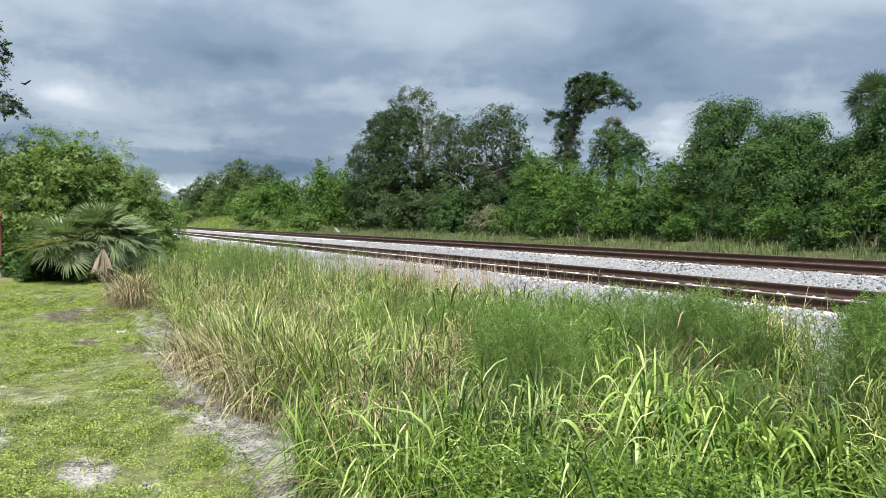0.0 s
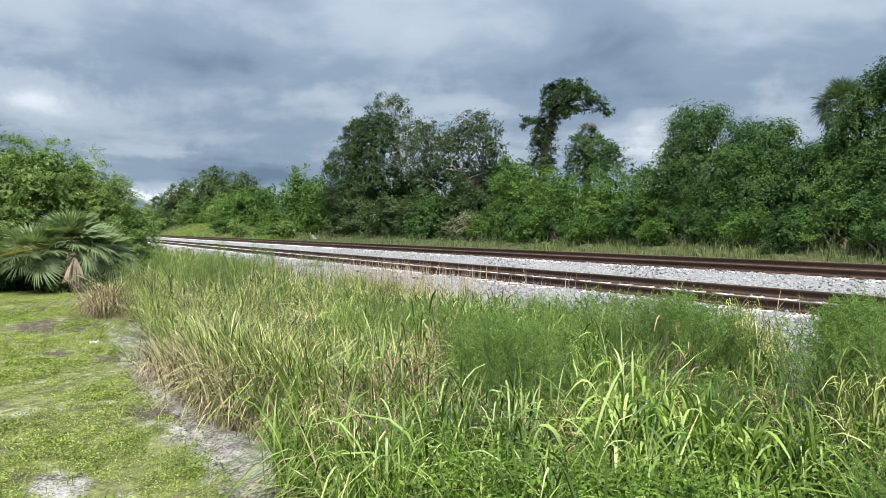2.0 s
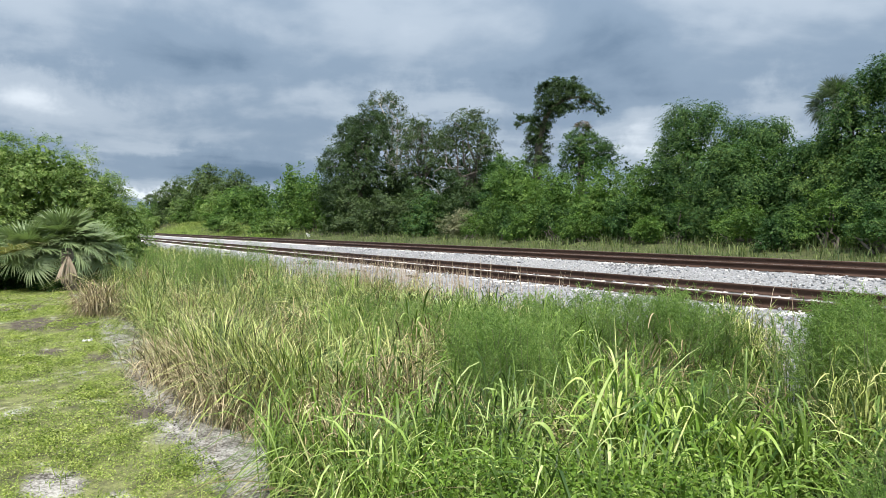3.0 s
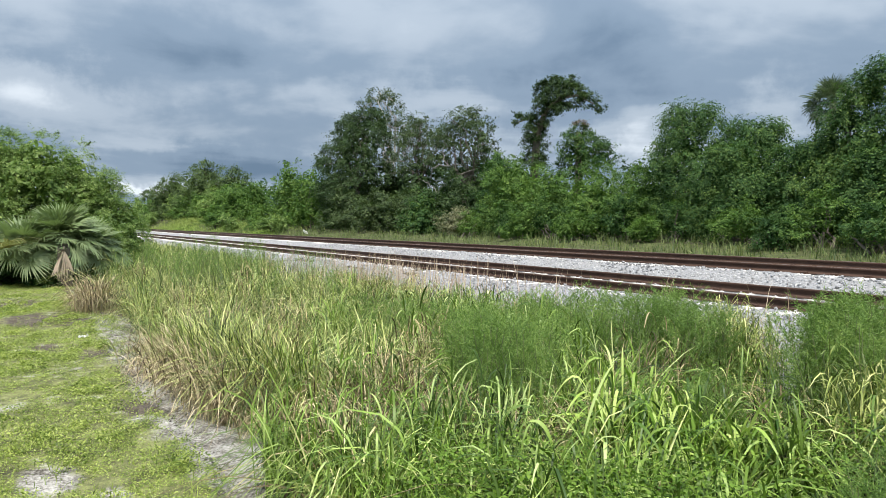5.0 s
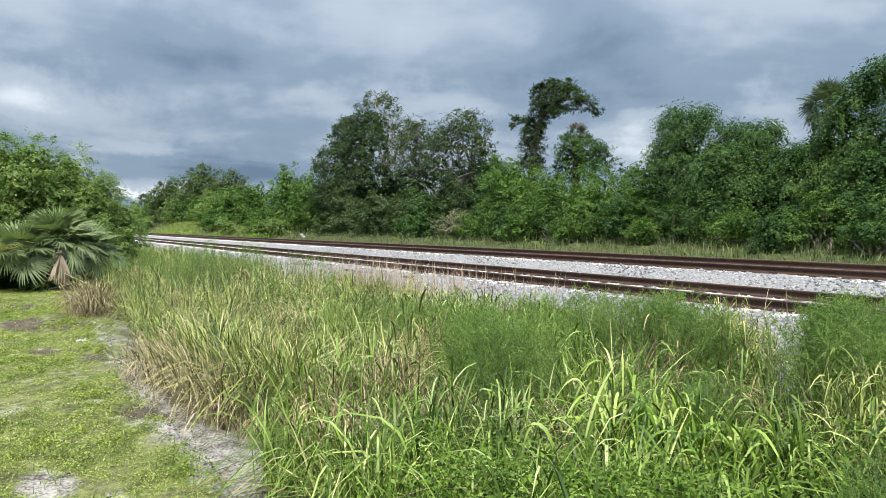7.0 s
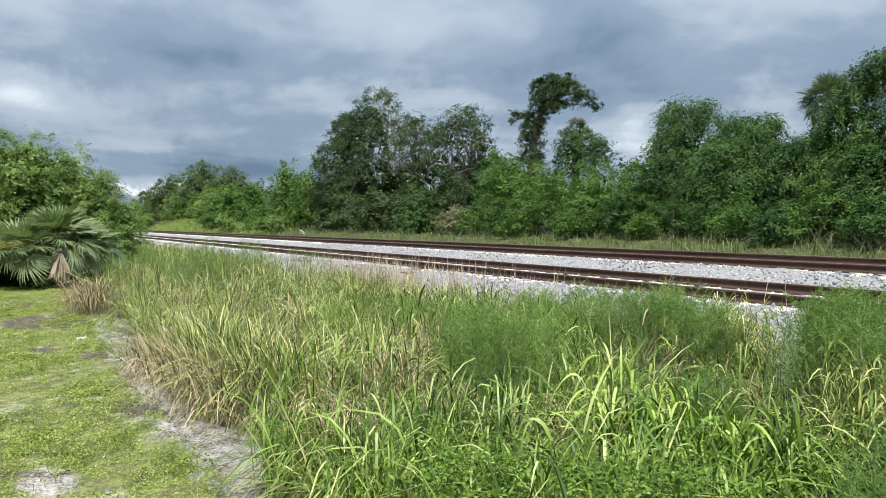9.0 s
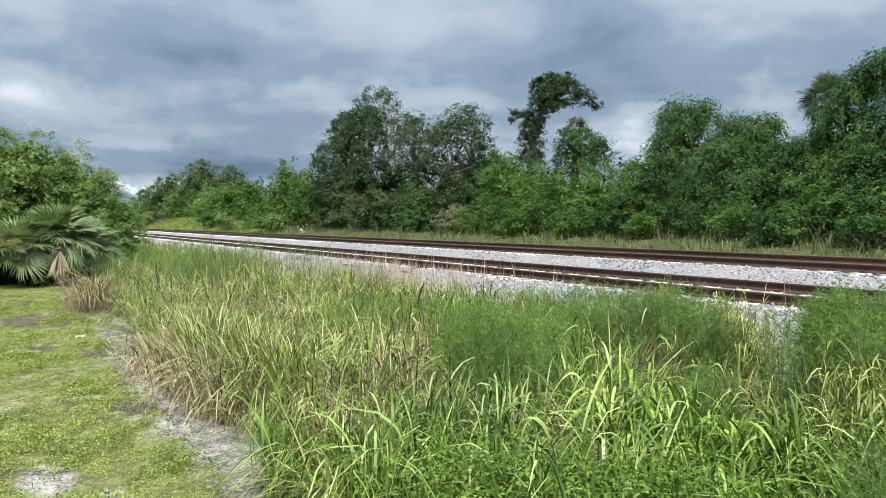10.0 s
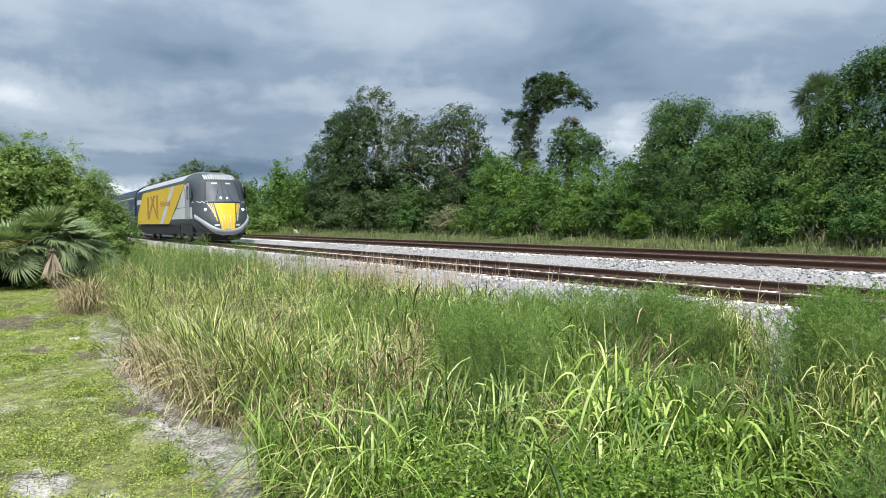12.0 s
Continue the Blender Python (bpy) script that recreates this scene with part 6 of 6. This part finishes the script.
def make_locomotive():
    L = 21.4
    ob = thing("locomotive", (NEAR_X, 700, NEAR_TOP), "streamlined grey and yellow diesel locomotive with lit headlights", "locomotive")
    # shell: nose and flanks in one sheet, roof closed
    levels = [0.3, 0.4, 0.5, 0.6, 0.7, 0.85, 1.0, 1.2, 1.45, 1.7, 1.9, 2.05, 2.3, 2.6, 2.9, 3.15, 3.3, 3.45, 3.58, 3.7, 3.78, 3.84, 3.88, 3.9]
    us = np.linspace(-1, 1, 41)
    us = np.sign(us) * (1 - (1 - np.abs(us)) ** 1.8)
    bm = bmesh.new()
    rows = []
    for z in levels:
        w = half_width(z)
        row = [nose(w * u, z) for u in us]
        row = [Vector((-w, L, z))] + [Vector((-w, 6.0, z))] + row + [Vector((w, 6.0, z))] + [Vector((w, L, z))]
        rows.append(row)
    vs = grid_bm(bm, rows)
    bm.faces.new([r[0] for r in vs] + [r[-1] for r in reversed(vs)])
    bm.faces.new(vs[-1])
    piece("body", bm_mesh("body", bm, "train_grey", True), ob, "dark grey streamlined body shell")
    # windscreen in two panes, frame, wipers
    for s in (-1, 1):
        a, b = (0.035, 0.92) if s > 0 else (-0.92, -0.035)
        lo, hi = (0.03, 0.76) if s > 0 else (-0.76, -0.03)
        piece("windscreen_pane", bm_mesh("windscreen_pane", nose_patch((a, lo), (b, hi), 2.2, 3.3, 0.012), "train_glass", True), ob, "tinted windscreen pane")
        piece("wiper", bm_mesh("wiper", nose_patch((s * 0.42, s * 0.2), (s * 0.45, s * 0.225), 2.25, 2.9, 0.03, 2, 4), "train_black"), ob)
    # yellow nose panel with pale stripes either side
    piece("nose_panel", bm_mesh("nose_panel", nose_patch((-0.34, -0.55), (0.34, 0.55), 0.74, 2.12, 0.010), "train_yellow", True), ob, "bright yellow nose panel")
    for i, c in enumerate((-0.26, -0.13, 0.0, 0.13, 0.26)):
        piece("nose_stripe", bm_mesh("nose_stripe", nose_patch((c - 0.012, c * 1.25 - 0.012), (c + 0.012, c * 1.25 + 0.012), 0.74, 1.25 + 0.2 * (i % 2), 0.016, 2), "train_white"), ob, "white stripe")
    for s in (-1, 1):
        for i in range(4):
            c = s * (0.62 + 0.085 * i)
            piece("nose_stripe", bm_mesh("nose_stripe", nose_patch((c * 0.84 - 0.02, c - 0.02), (c * 0.84 + 0.02, c + 0.02), 1.15 + 0.22 * i, 2.12, 0.012, 2), ("train_yellow", "train_white")[i % 2]), ob, "pale stripe")
        piece("number_bar", bm_mesh("number_bar", nose_patch(s * 0.42, s * 0.66, 0.9, 1.0, 0.016, 3), "train_white"), ob, "white marking bar")
        # white zigzag trim where the nose meets the flank
        zig = [(0.84, 2.16), (0.92, 2.26), (0.99, 2.13), (1.07, 2.24), (1.14, 2.15), (1.22, 2.2), (1.42, 2.2)]
        bm = bmesh.new()
        grid_bm(bm, [[nose(s * a, z + o, 0.016) for a, z in zig] for o in (-0.022, 0.022)])
        piece("zigzag_trim", bm_mesh("zigzag_trim", bm, "train_white"), ob, "thin white zigzag trim")
        # headlights
        bm = bmesh.new()
        p = nose(s * 0.98, 1.78, 0.02)
        bmesh.ops.create_uvsphere(bm, u_segments=14, v_segments=8, radius=0.06, matrix=Matrix.Translation(p) @ Matrix.Diagonal((1, 0.5, 1, 1)))
        piece("headlight", bm_mesh("headlight", bm, "headlight", True), ob, "lit headlight")
        bm = bmesh.new()
        p = nose(s * 0.16, 2.4, 0.03)
        bmesh.ops.create_uvsphere(bm, u_segments=14, v_segments=8, radius=0.05, matrix=Matrix.Translation(p) @ Matrix.Diagonal((1, 0.5, 1, 1)))
        piece("headlight", bm_mesh("headlight", bm, "headlight", True), ob, "lit headlight")
    # marker lamps high in the windscreen, and the pale frame round both panes
    for s in (-1, 1):
        piece("marker_lamp", bm_mesh("marker_lamp", nose_patch(s * 0.5, s * 0.22, 3.17, 3.25, 0.02, 3, 2), "train_white"), ob, "pale marker lamp behind the glass")
        piece("windscreen_frame", bm_mesh("windscreen_frame", nose_patch((s * 0.92, s * 0.76), (s * 0.955, s * 0.795), 2.18, 3.32, 0.018, 2, 8), "train_black"), ob, "thin black windscreen frame")
    piece("windscreen_frame", bm_mesh("windscreen_frame", nose_patch(-0.94, 0.94, 2.16, 2.2, 0.018, 14, 1), "train_black"), ob, "thin black windscreen frame")
    # striped brow over the windscreen
    piece("brow", bm_mesh("brow", nose_patch(-0.88, 0.88, 3.42, 3.80, 0.008), "train_grey", True), ob)
    for i in range(15):
        c = -0.77 + 0.11 * i
        h = 0.36 if abs(c) < 0.5 else 0.28
        piece("brow_stripe", bm_mesh("brow_stripe", nose_patch(c - 0.03, c + (0.03 if i % 3 else 0.045), 3.43, 3.43 + h, 0.02, 2, 4), "train_white"), ob, "white stripe")
    # silver smile-shaped bumper
    bm = bmesh.new()
    rows = []
    xs = np.linspace(-1.4, 1.4, 25)
    for f, o in ((-1, 0.0), (-0.8, 0.05), (0.0, 0.07), (0.8, 0.05), (1, 0.0)):
        row = []
        for x in xs:
            zc = 0.52 + 0.86 * (abs(x) / 1.4) ** 2.1
            z = zc + f * (0.19 - 0.05 * abs(x) / 1.4)
            row.append(nose(min(max(x, -half_width(z) * 0.999), half_width(z) * 0.999), z, o))
        rows.append(row)
    grid_bm(bm, rows)
    piece("bumper", bm_mesh("bumper", bm, "train_silver", True), ob, "curved silver bumper")
    for s in (-1, 1):
        # flank panels
        piece("side_panel", bm_mesh("side_panel", side_patch(((8.3, 1.03), (22.0 - 1.0, 1.03), (20.6, 1.9), (18.2, 3.28), (3.4, 3.28)), s), "train_yellow"), ob, "yellow side panel")
        piece("side_stripe", bm_mesh("side_stripe", side_patch(((11.6, 1.03), (10.4, 1.03), (6.3, 3.28), (7.3, 3.28)), s, 0.009), "train_white"), ob, "white diagonal stripe")
        piece("white_panel", bm_mesh("white_panel", side_patch(((1.75, 1.30), (7.6, 1.30), (5.9, 1.92), (1.75, 1.92)), s, 0.008), "train_white"), ob, "off-white lower panel")
        piece("cab_panel", bm_mesh("cab_panel", side_patch(((3.15, 1.95), (5.85, 1.95), (3.45, 3.2), (3.15, 3.2)), s, 0.007), "train_white"), ob, "off-white panel behind the cab")
        piece("cab_door", bm_mesh("cab_door", side_patch(((2.35, 1.3), (3.1, 1.3), (3.1, 3.15), (2.95, 3.25), (2.5, 3.25), (2.35, 3.15)), s, 0.014), "train_silver"), ob, "grey cab door")
        piece("cab_window", bm_mesh("cab_window", side_patch(((2.5, 2.35), (2.95, 2.35), (2.95, 3.1), (2.5, 3.1)), s, 0.02), "side_glass"), ob, "dark cab window")
        piece("cab_window", bm_mesh("cab_window", side_patch(((1.75, 2.4), (2.25, 2.4), (2.25, 3.05), (1.95, 3.05)), s, 0.016), "side_glass"), ob, "dark cab window")
        for k in range(3):
            bm = bmesh.new()
            box_bm(bm, (s * 1.36 - 0.1, 2.4, 0.42 + 0.28 * k), (s * 1.36 + 0.1, 3.0, 0.46 + 0.28 * k), 0.008)
            piece("step", bm_mesh("step", bm, "train_black"), ob, "black footstep below the cab door")
        for y in (2.3, 3.16):
            bm = bmesh.new()
            bmesh.ops.create_cone(bm, cap_ends=True, segments=8, radius1=0.022, radius2=0.022, depth=1.7, matrix=Matrix.Translation((s * 1.53, y, 2.1)))
            piece("handrail", bm_mesh("handrail", bm, "train_silver"), ob, "silver handrail")
        # emblem as plain bars, then a row of bars for the lettering
        for k, (y, w, lean) in enumerate(((13.2, 0.6, 1.3), (14.4, 0.6, -1.3), (12.0, 0.55, 0.0), (15.7, 0.55, 0.0))):
            piece("emblem_bar", bm_mesh("emblem_bar", side_patch(((y - lean, 1.35), (y - lean + w, 1.35), (y + lean + w, 2.95), (y + lean, 2.95)), s, 0.016 + 0.004 * k), "train_amber"), ob, "dark amber bar of an emblem")
        for k in range(10):
            y = 7.9 + 0.33 * k
            piece("lettering_bar", bm_mesh("lettering_bar", side_patch(((y, 2.15), (y + 0.19, 2.15), (y + 0.19, 2.42 + 0.1 * (k % 3 == 0)), (y, 2.42 + 0.1 * (k % 3 == 0))), s, 0.014), "train_amber"), ob, "dark amber bar for lettering")
        piece("rear_panel", bm_mesh("rear_panel", side_patch(((20.8, 1.9), (21.35, 1.9), (21.35, 3.28), (18.5, 3.28)), s, 0.003), "train_blue"), ob, "dark blue rear corner")
        piece("rear_mark", bm_mesh("rear_mark", side_patch(((19.3, 2.5), (21.2, 2.5), (21.2, 2.85), (19.0, 2.85)), s, 0.012), "train_white"), ob, "white bar")
        piece("skirt", bm_mesh("skirt", side_patch(((1.9, 0.36), (4.6, 0.5), (5.0, 1.02), (1.9, 1.27)), s, 0.004, 1.44), "train_skirt"), ob, "dark grey skirt")
        piece("underbody_box", bm_mesh("underbody_box", side_patch(((5.2, 0.42), (21.0, 0.42), (21.0, 1.0), (5.2, 1.0)), s, 0.004, 1.42), "train_black"), ob, "black underbody equipment")
        piece("sill", bm_mesh("sill", side_patch(((7.7, 0.98), (21.3, 0.98), (21.3, 1.03), (7.7, 1.03)), s, 0.006), "train_black"), ob, "black sill")
        # sloping roof hatches
        for k in range(6):
            y0 = 4.2 + 2.85 * k
            bm = bmesh.new()
            grid_bm(bm, [[Vector((s * half_width(z) * 1.0 + s * 0.02, y, z + 0.015)) for y in (y0, y0 + 1.35, y0 + 2.75)] for z in (3.46, 3.58, 3.7, 3.84, 3.9)])
            piece("roof_hatch", bm_mesh("roof_hatch", bm, "train_roof"), ob, "pale grey roof hatch")
    bm = bmesh.new()
    box_bm(bm, (-0.72, 3.6, 3.88), (0.72, 21.2, 3.94), 0.02)
    piece("roof_deck", bm_mesh("roof_deck", bm, "train_roof"), ob, "pale grey roof")
    for y in (15.5, 18.5):
        bm = bmesh.new()
        bmesh.ops.create_cone(bm, cap_ends=True, segments=24, radius1=0.6, radius2=0.55, depth=0.09, matrix=Matrix.Translation((0, y, 3.98)))
        piece("roof_fan", bm_mesh("roof_fan", bm, "train_black"), ob, "black roof fan")
    bm = bmesh.new()
    box_bm(bm, (-0.25, 2.5, 3.9), (0.25, 2.8, 4.0), 0.03)
    piece("horn", bm_mesh("horn", bm, "train_black"), ob)
    bm = bmesh.new()
    box_bm(bm, (-1.3, 8.2, 0.35), (1.3, 13.2, 1.05), 0.08)
    piece("fuel_tank", bm_mesh("fuel_tank", bm, "train_skirt"), ob, "dark fuel tank")
    bm = bmesh.new()
    box_bm(bm, (-1.35, 6.0, 0.85), (1.35, 21.3, 1.04), 0.03)
    piece("underframe", bm_mesh("underframe", bm, "train_black"), ob)
    bm = bmesh.new()
    rows = [[nose(w * u, 0.5 if k else 0.5, 0.0) * 1.0 for u in (-0.95, -0.7, -0.4, 0, 0.4, 0.7, 0.95)] for k, w in ((0, 1.1), (1, 1.1))]
    rows[0] = [Vector((p.x * 0.9, p.y + 0.35, 0.13)) for p in rows[0]]
    rows.append([Vector((p.x, 3.0, 0.5)) for p in rows[1]])
    grid_bm(bm, rows)
    piece("pilot", bm_mesh("pilot", bm, "train_black"), ob, "black pilot plate over the rails")
    for y in (4.4, 17.2):
        bogie(ob, y)
    return ob


def make_coach():
    L = 25.4
    ob = thing("passenger_coach", (NEAR_X, 722, NEAR_TOP), "dark blue passenger coach with a black window band", "railway coach")
    prof = [(-1.42, 0.75), (-1.5, 1.1), (-1.5, 3.0), (-1.44, 3.35), (-1.2, 3.72), (-0.8, 3.95), (0, 4.03), (0.8, 3.95), (1.2, 3.72), (1.44, 3.35), (1.5, 3.0), (1.5, 1.1), (1.42, 0.75)]
    bm = bmesh.new()
    vs = grid_bm(bm, [[Vector((x, y, z)) for x, z in prof] for y in (0.0, 0.4, 8, 16, L)])
    bm.faces.new(vs[0])
    bm.faces.new(vs[-1])
    piece("body", bm_mesh("body", bm, "train_blue"), ob, "dark blue body shell")
    bm = bmesh.new()
    grid_bm(bm, [[Vector((x, y, z + 0.02)) for x, z in prof[4:9]] for y in (0.3, 8, 16, L - 0.3)])
    piece("roof", bm_mesh("roof", bm, "train_roof", True), ob, "pale grey roof")
    for s in (-1, 1):
        for k in range(8):
            y = 3.2 + 2.4 * k
            piece("window", bm_mesh("window", side_patch(((y, 1.95), (y + 2.0, 1.95), (y + 2.0, 2.85), (y, 2.85)), s, 0.006, 1.5), "side_glass"), ob, "dark tinted window")
        piece("door", bm_mesh("door", side_patch(((1.2, 0.95), (2.3, 0.95), (2.3, 3.0), (1.2, 3.0)), s, 0.012, 1.5), "train_blue"), ob)
        piece("white_line", bm_mesh("white_line", side_patch(((0.2, 3.05), (L - 0.2, 3.05), (L - 0.2, 3.14), (0.2, 3.14)), s, 0.008, 1.485), "train_white"), ob, "white line under the roof")
    bm = bmesh.new()
    box_bm(bm, (-0.6, -0.75, 0.9), (0.6, 0.0, 3.2), 0.05)
    piece("gangway", bm_mesh("gangway", bm, "train_black"), ob, "black rubber gangway")
    for y in (3.6, 21.6):
        bogie(ob, y, 2.5)
    return ob


def make_bird():
    ob = thing("crow", (0, 0, 0), "small black bird in flight", "bird", "flying birds")
    s = np.linspace(0, 1, 9)
    P = np.stack([0 * s, 0.2 - 0.42 * s, 0.02 * np.sin(3 * s)], 1)
    piece("body", mesh_np("body", *tube(P, (0.004, 0.02, 0.028, 0.045, 0.055, 0.05, 0.035, 0.03, 0.025), 10), "feather", True), ob)
    wings = []
    for side in (-1, 1):
        bm = bmesh.new()
        rows = [[Vector((side * x, yf, zz)) for yf in (a, (a + b) / 2, b)] for x, a, b, zz in ((0.03, 0.09, -0.1, 0.0), (0.16, 0.13, -0.08, 0.015), (0.3, 0.08, -0.1, 0.01), (0.42, -0.04, -0.12, -0.01))]
        grid_bm(bm, rows)
        bmesh.ops.solidify(bm, geom=bm.faces[:], thickness=0.008)
        wings.append(piece("wing", bm_mesh("wing", bm, "feather"), ob))
    bm = bmesh.new()
    grid_bm(bm, [[Vector((x * w, y, 0.0)) for x in (-1, 0, 1)] for y, w in ((-0.2, 0.03), (-0.36, 0.07))])
    bmesh.ops.solidify(bm, geom=bm.faces[:], thickness=0.008)
    piece("tail", bm_mesh("tail", bm, "feather"), ob)
    for part in ob.children:
        part.data.transform(Matrix.Scale(0.88, 4))
    return ob, wings


M["feather"] = paint("feather", (0.012, 0.012, 0.014), 0.6, coat=0.0)
M["plastic"] = solid("plastic", ((0.7, 0.7, 0.7), (0.82, 0.82, 0.81)), 0.45, scale=8.0)
locomotive = make_locomotive()
coach = make_coach()
crow, crow_wings = make_bird()
crow_two, crow_two_wings = make_bird()


def crumpled(name, at, size, seed, label, cat):
    """Thin crumpled sheet."""
    r = np.random.default_rng(seed)
    bm = bmesh.new()
    n = 7
    rows = [[Vector((size * (i / n - 0.5), size * (j / n - 0.5) * 0.8, size * 0.22 * (1 + math.sin(i * 1.9 + seed) * math.cos(j * 1.3)) * r.uniform(0.4, 1.0))) for i in range(n + 1)] for j in range(n + 1)]
    grid_bm(bm, rows)
    bmesh.ops.solidify(bm, geom=bm.faces[:], thickness=0.004)
    ob = piece(name, bm_mesh(name, bm, "plastic"), label=label, category=cat)
    ob.location = at
    return ob


crumpled("paper_scrap", (0.69, 11.0, float(ground_z(0.69, 11.0))), 0.13, 3, "crumpled pale paper scrap on the lawn", "litter")
bag = crumpled("plastic_bag", (18.8, 52.6, float(ground_z(18.8, 52.6)) + 0.1), 0.45, 5, "white plastic sheet caught on the far bank", "litter")
bag.rotation_euler = (0.9, 0.3, 0.5)

# ---- what moves ----


def flight(bird, wings, rows, phase):
    """Bird along (time, x, y, z) with beating wings while it flies."""
    out = []
    for i, (t, x, y, z) in enumerate(rows):
        j = min(i, len(rows) - 2)
        d = Vector(rows[j + 1][1:]) - Vector(rows[j][1:])
        if d.length < 0.05:
            d = Vector((0.6, 0.8, 0))
        out.append((t, pose(x, y, z, 0, 0, math.degrees(-math.atan2(d.x, d.y)))))
    walk(bird, out)
    for side, wing in zip((-1, 1), wings):
        beat = [(k * 0.1, pose(0, 0, 0, 0, -side * (18 + 34 * math.sin(phase + k * 2.4)), 0)) for k in range(121)]
        walk(wing, beat)


def sway(ob, amount, phase, period=2.6):
    """A gust rocks the thing a little about its foot."""
    m = ob.matrix_basis.copy()
    rows = []
    for k in range(25):
        t = k * 0.5
        a = amount * (math.sin(2 * math.pi * t / period + phase) + 0.5 * math.sin(2 * math.pi * t / (period * 0.43) + 2 * phase))
        rows.append((t, m @ pose(0, 0, 0, a, 0.7 * a, 0)))
    walk(ob, rows)


def motions():
    for i, ob in enumerate(o for o in scene.objects if o.get("category") == "bush"):
        sway(ob, 0.25, 0.9 * i)
    for i, ob in enumerate(o for o in scene.objects if o.get("category") == "weed" and o.parent is None and o.type == "EMPTY"):
        sway(ob, 0.9, 0.5 * i + 0.2 * ob.location.y, 1.9)
    for i, ob in enumerate(o for o in scene.objects if o.get("category") == "palm"):
        sway(ob, 0.3, i)
    run = ((0.0, 701.2), (2.0, 590.6), (4.0, 480.1), (6.0, 369.5), (8.0, 258.9), (10.0, 148.3), (11.0, 92.9), (11.25, 79.1), (11.5, 65.3), (11.75, 51.4), (12.0, 37.7))
    walk(locomotive, [(t, pose(NEAR_X, y, NEAR_TOP)) for t, y in run])
    walk(coach, [(t, pose(NEAR_X, y + 22.3, NEAR_TOP)) for t, y in run])
    flight(crow, crow_wings, ((0.0, -1.51, 37.46, 7.82), (0.5, 0.76, 42.56, 7.72), (1.0, 4.21, 47.53, 6.77), (1.4, 7.62, 51.27, 5.8), (2.2, 14.6, 58.9, 4.4), (3.0, 21.5, 66.5, 3.6), (3.2, 22.4, 67.6, 3.6), (12.0, 22.4, 67.7, 3.6)), 0.4)
    flight(crow_two, crow_two_wings, ((0.0, -34.5, 7.0, 7.2), (2.0, -19.2, 26.0, 7.2), (4.0, -3.9, 45.0, 7.1), (5.0, 3.92, 54.59, 7.0), (5.5, 7.69, 59.27, 6.91), (5.8, 10.08, 61.97, 6.76), (6.8, 18.2, 71.0, 5.2), (7.3, 22.0, 77.5, 3.2), (7.5, 22.4, 78.4, 3.0), (12.0, 22.4, 78.5, 3.0)), 1.3)


motions()
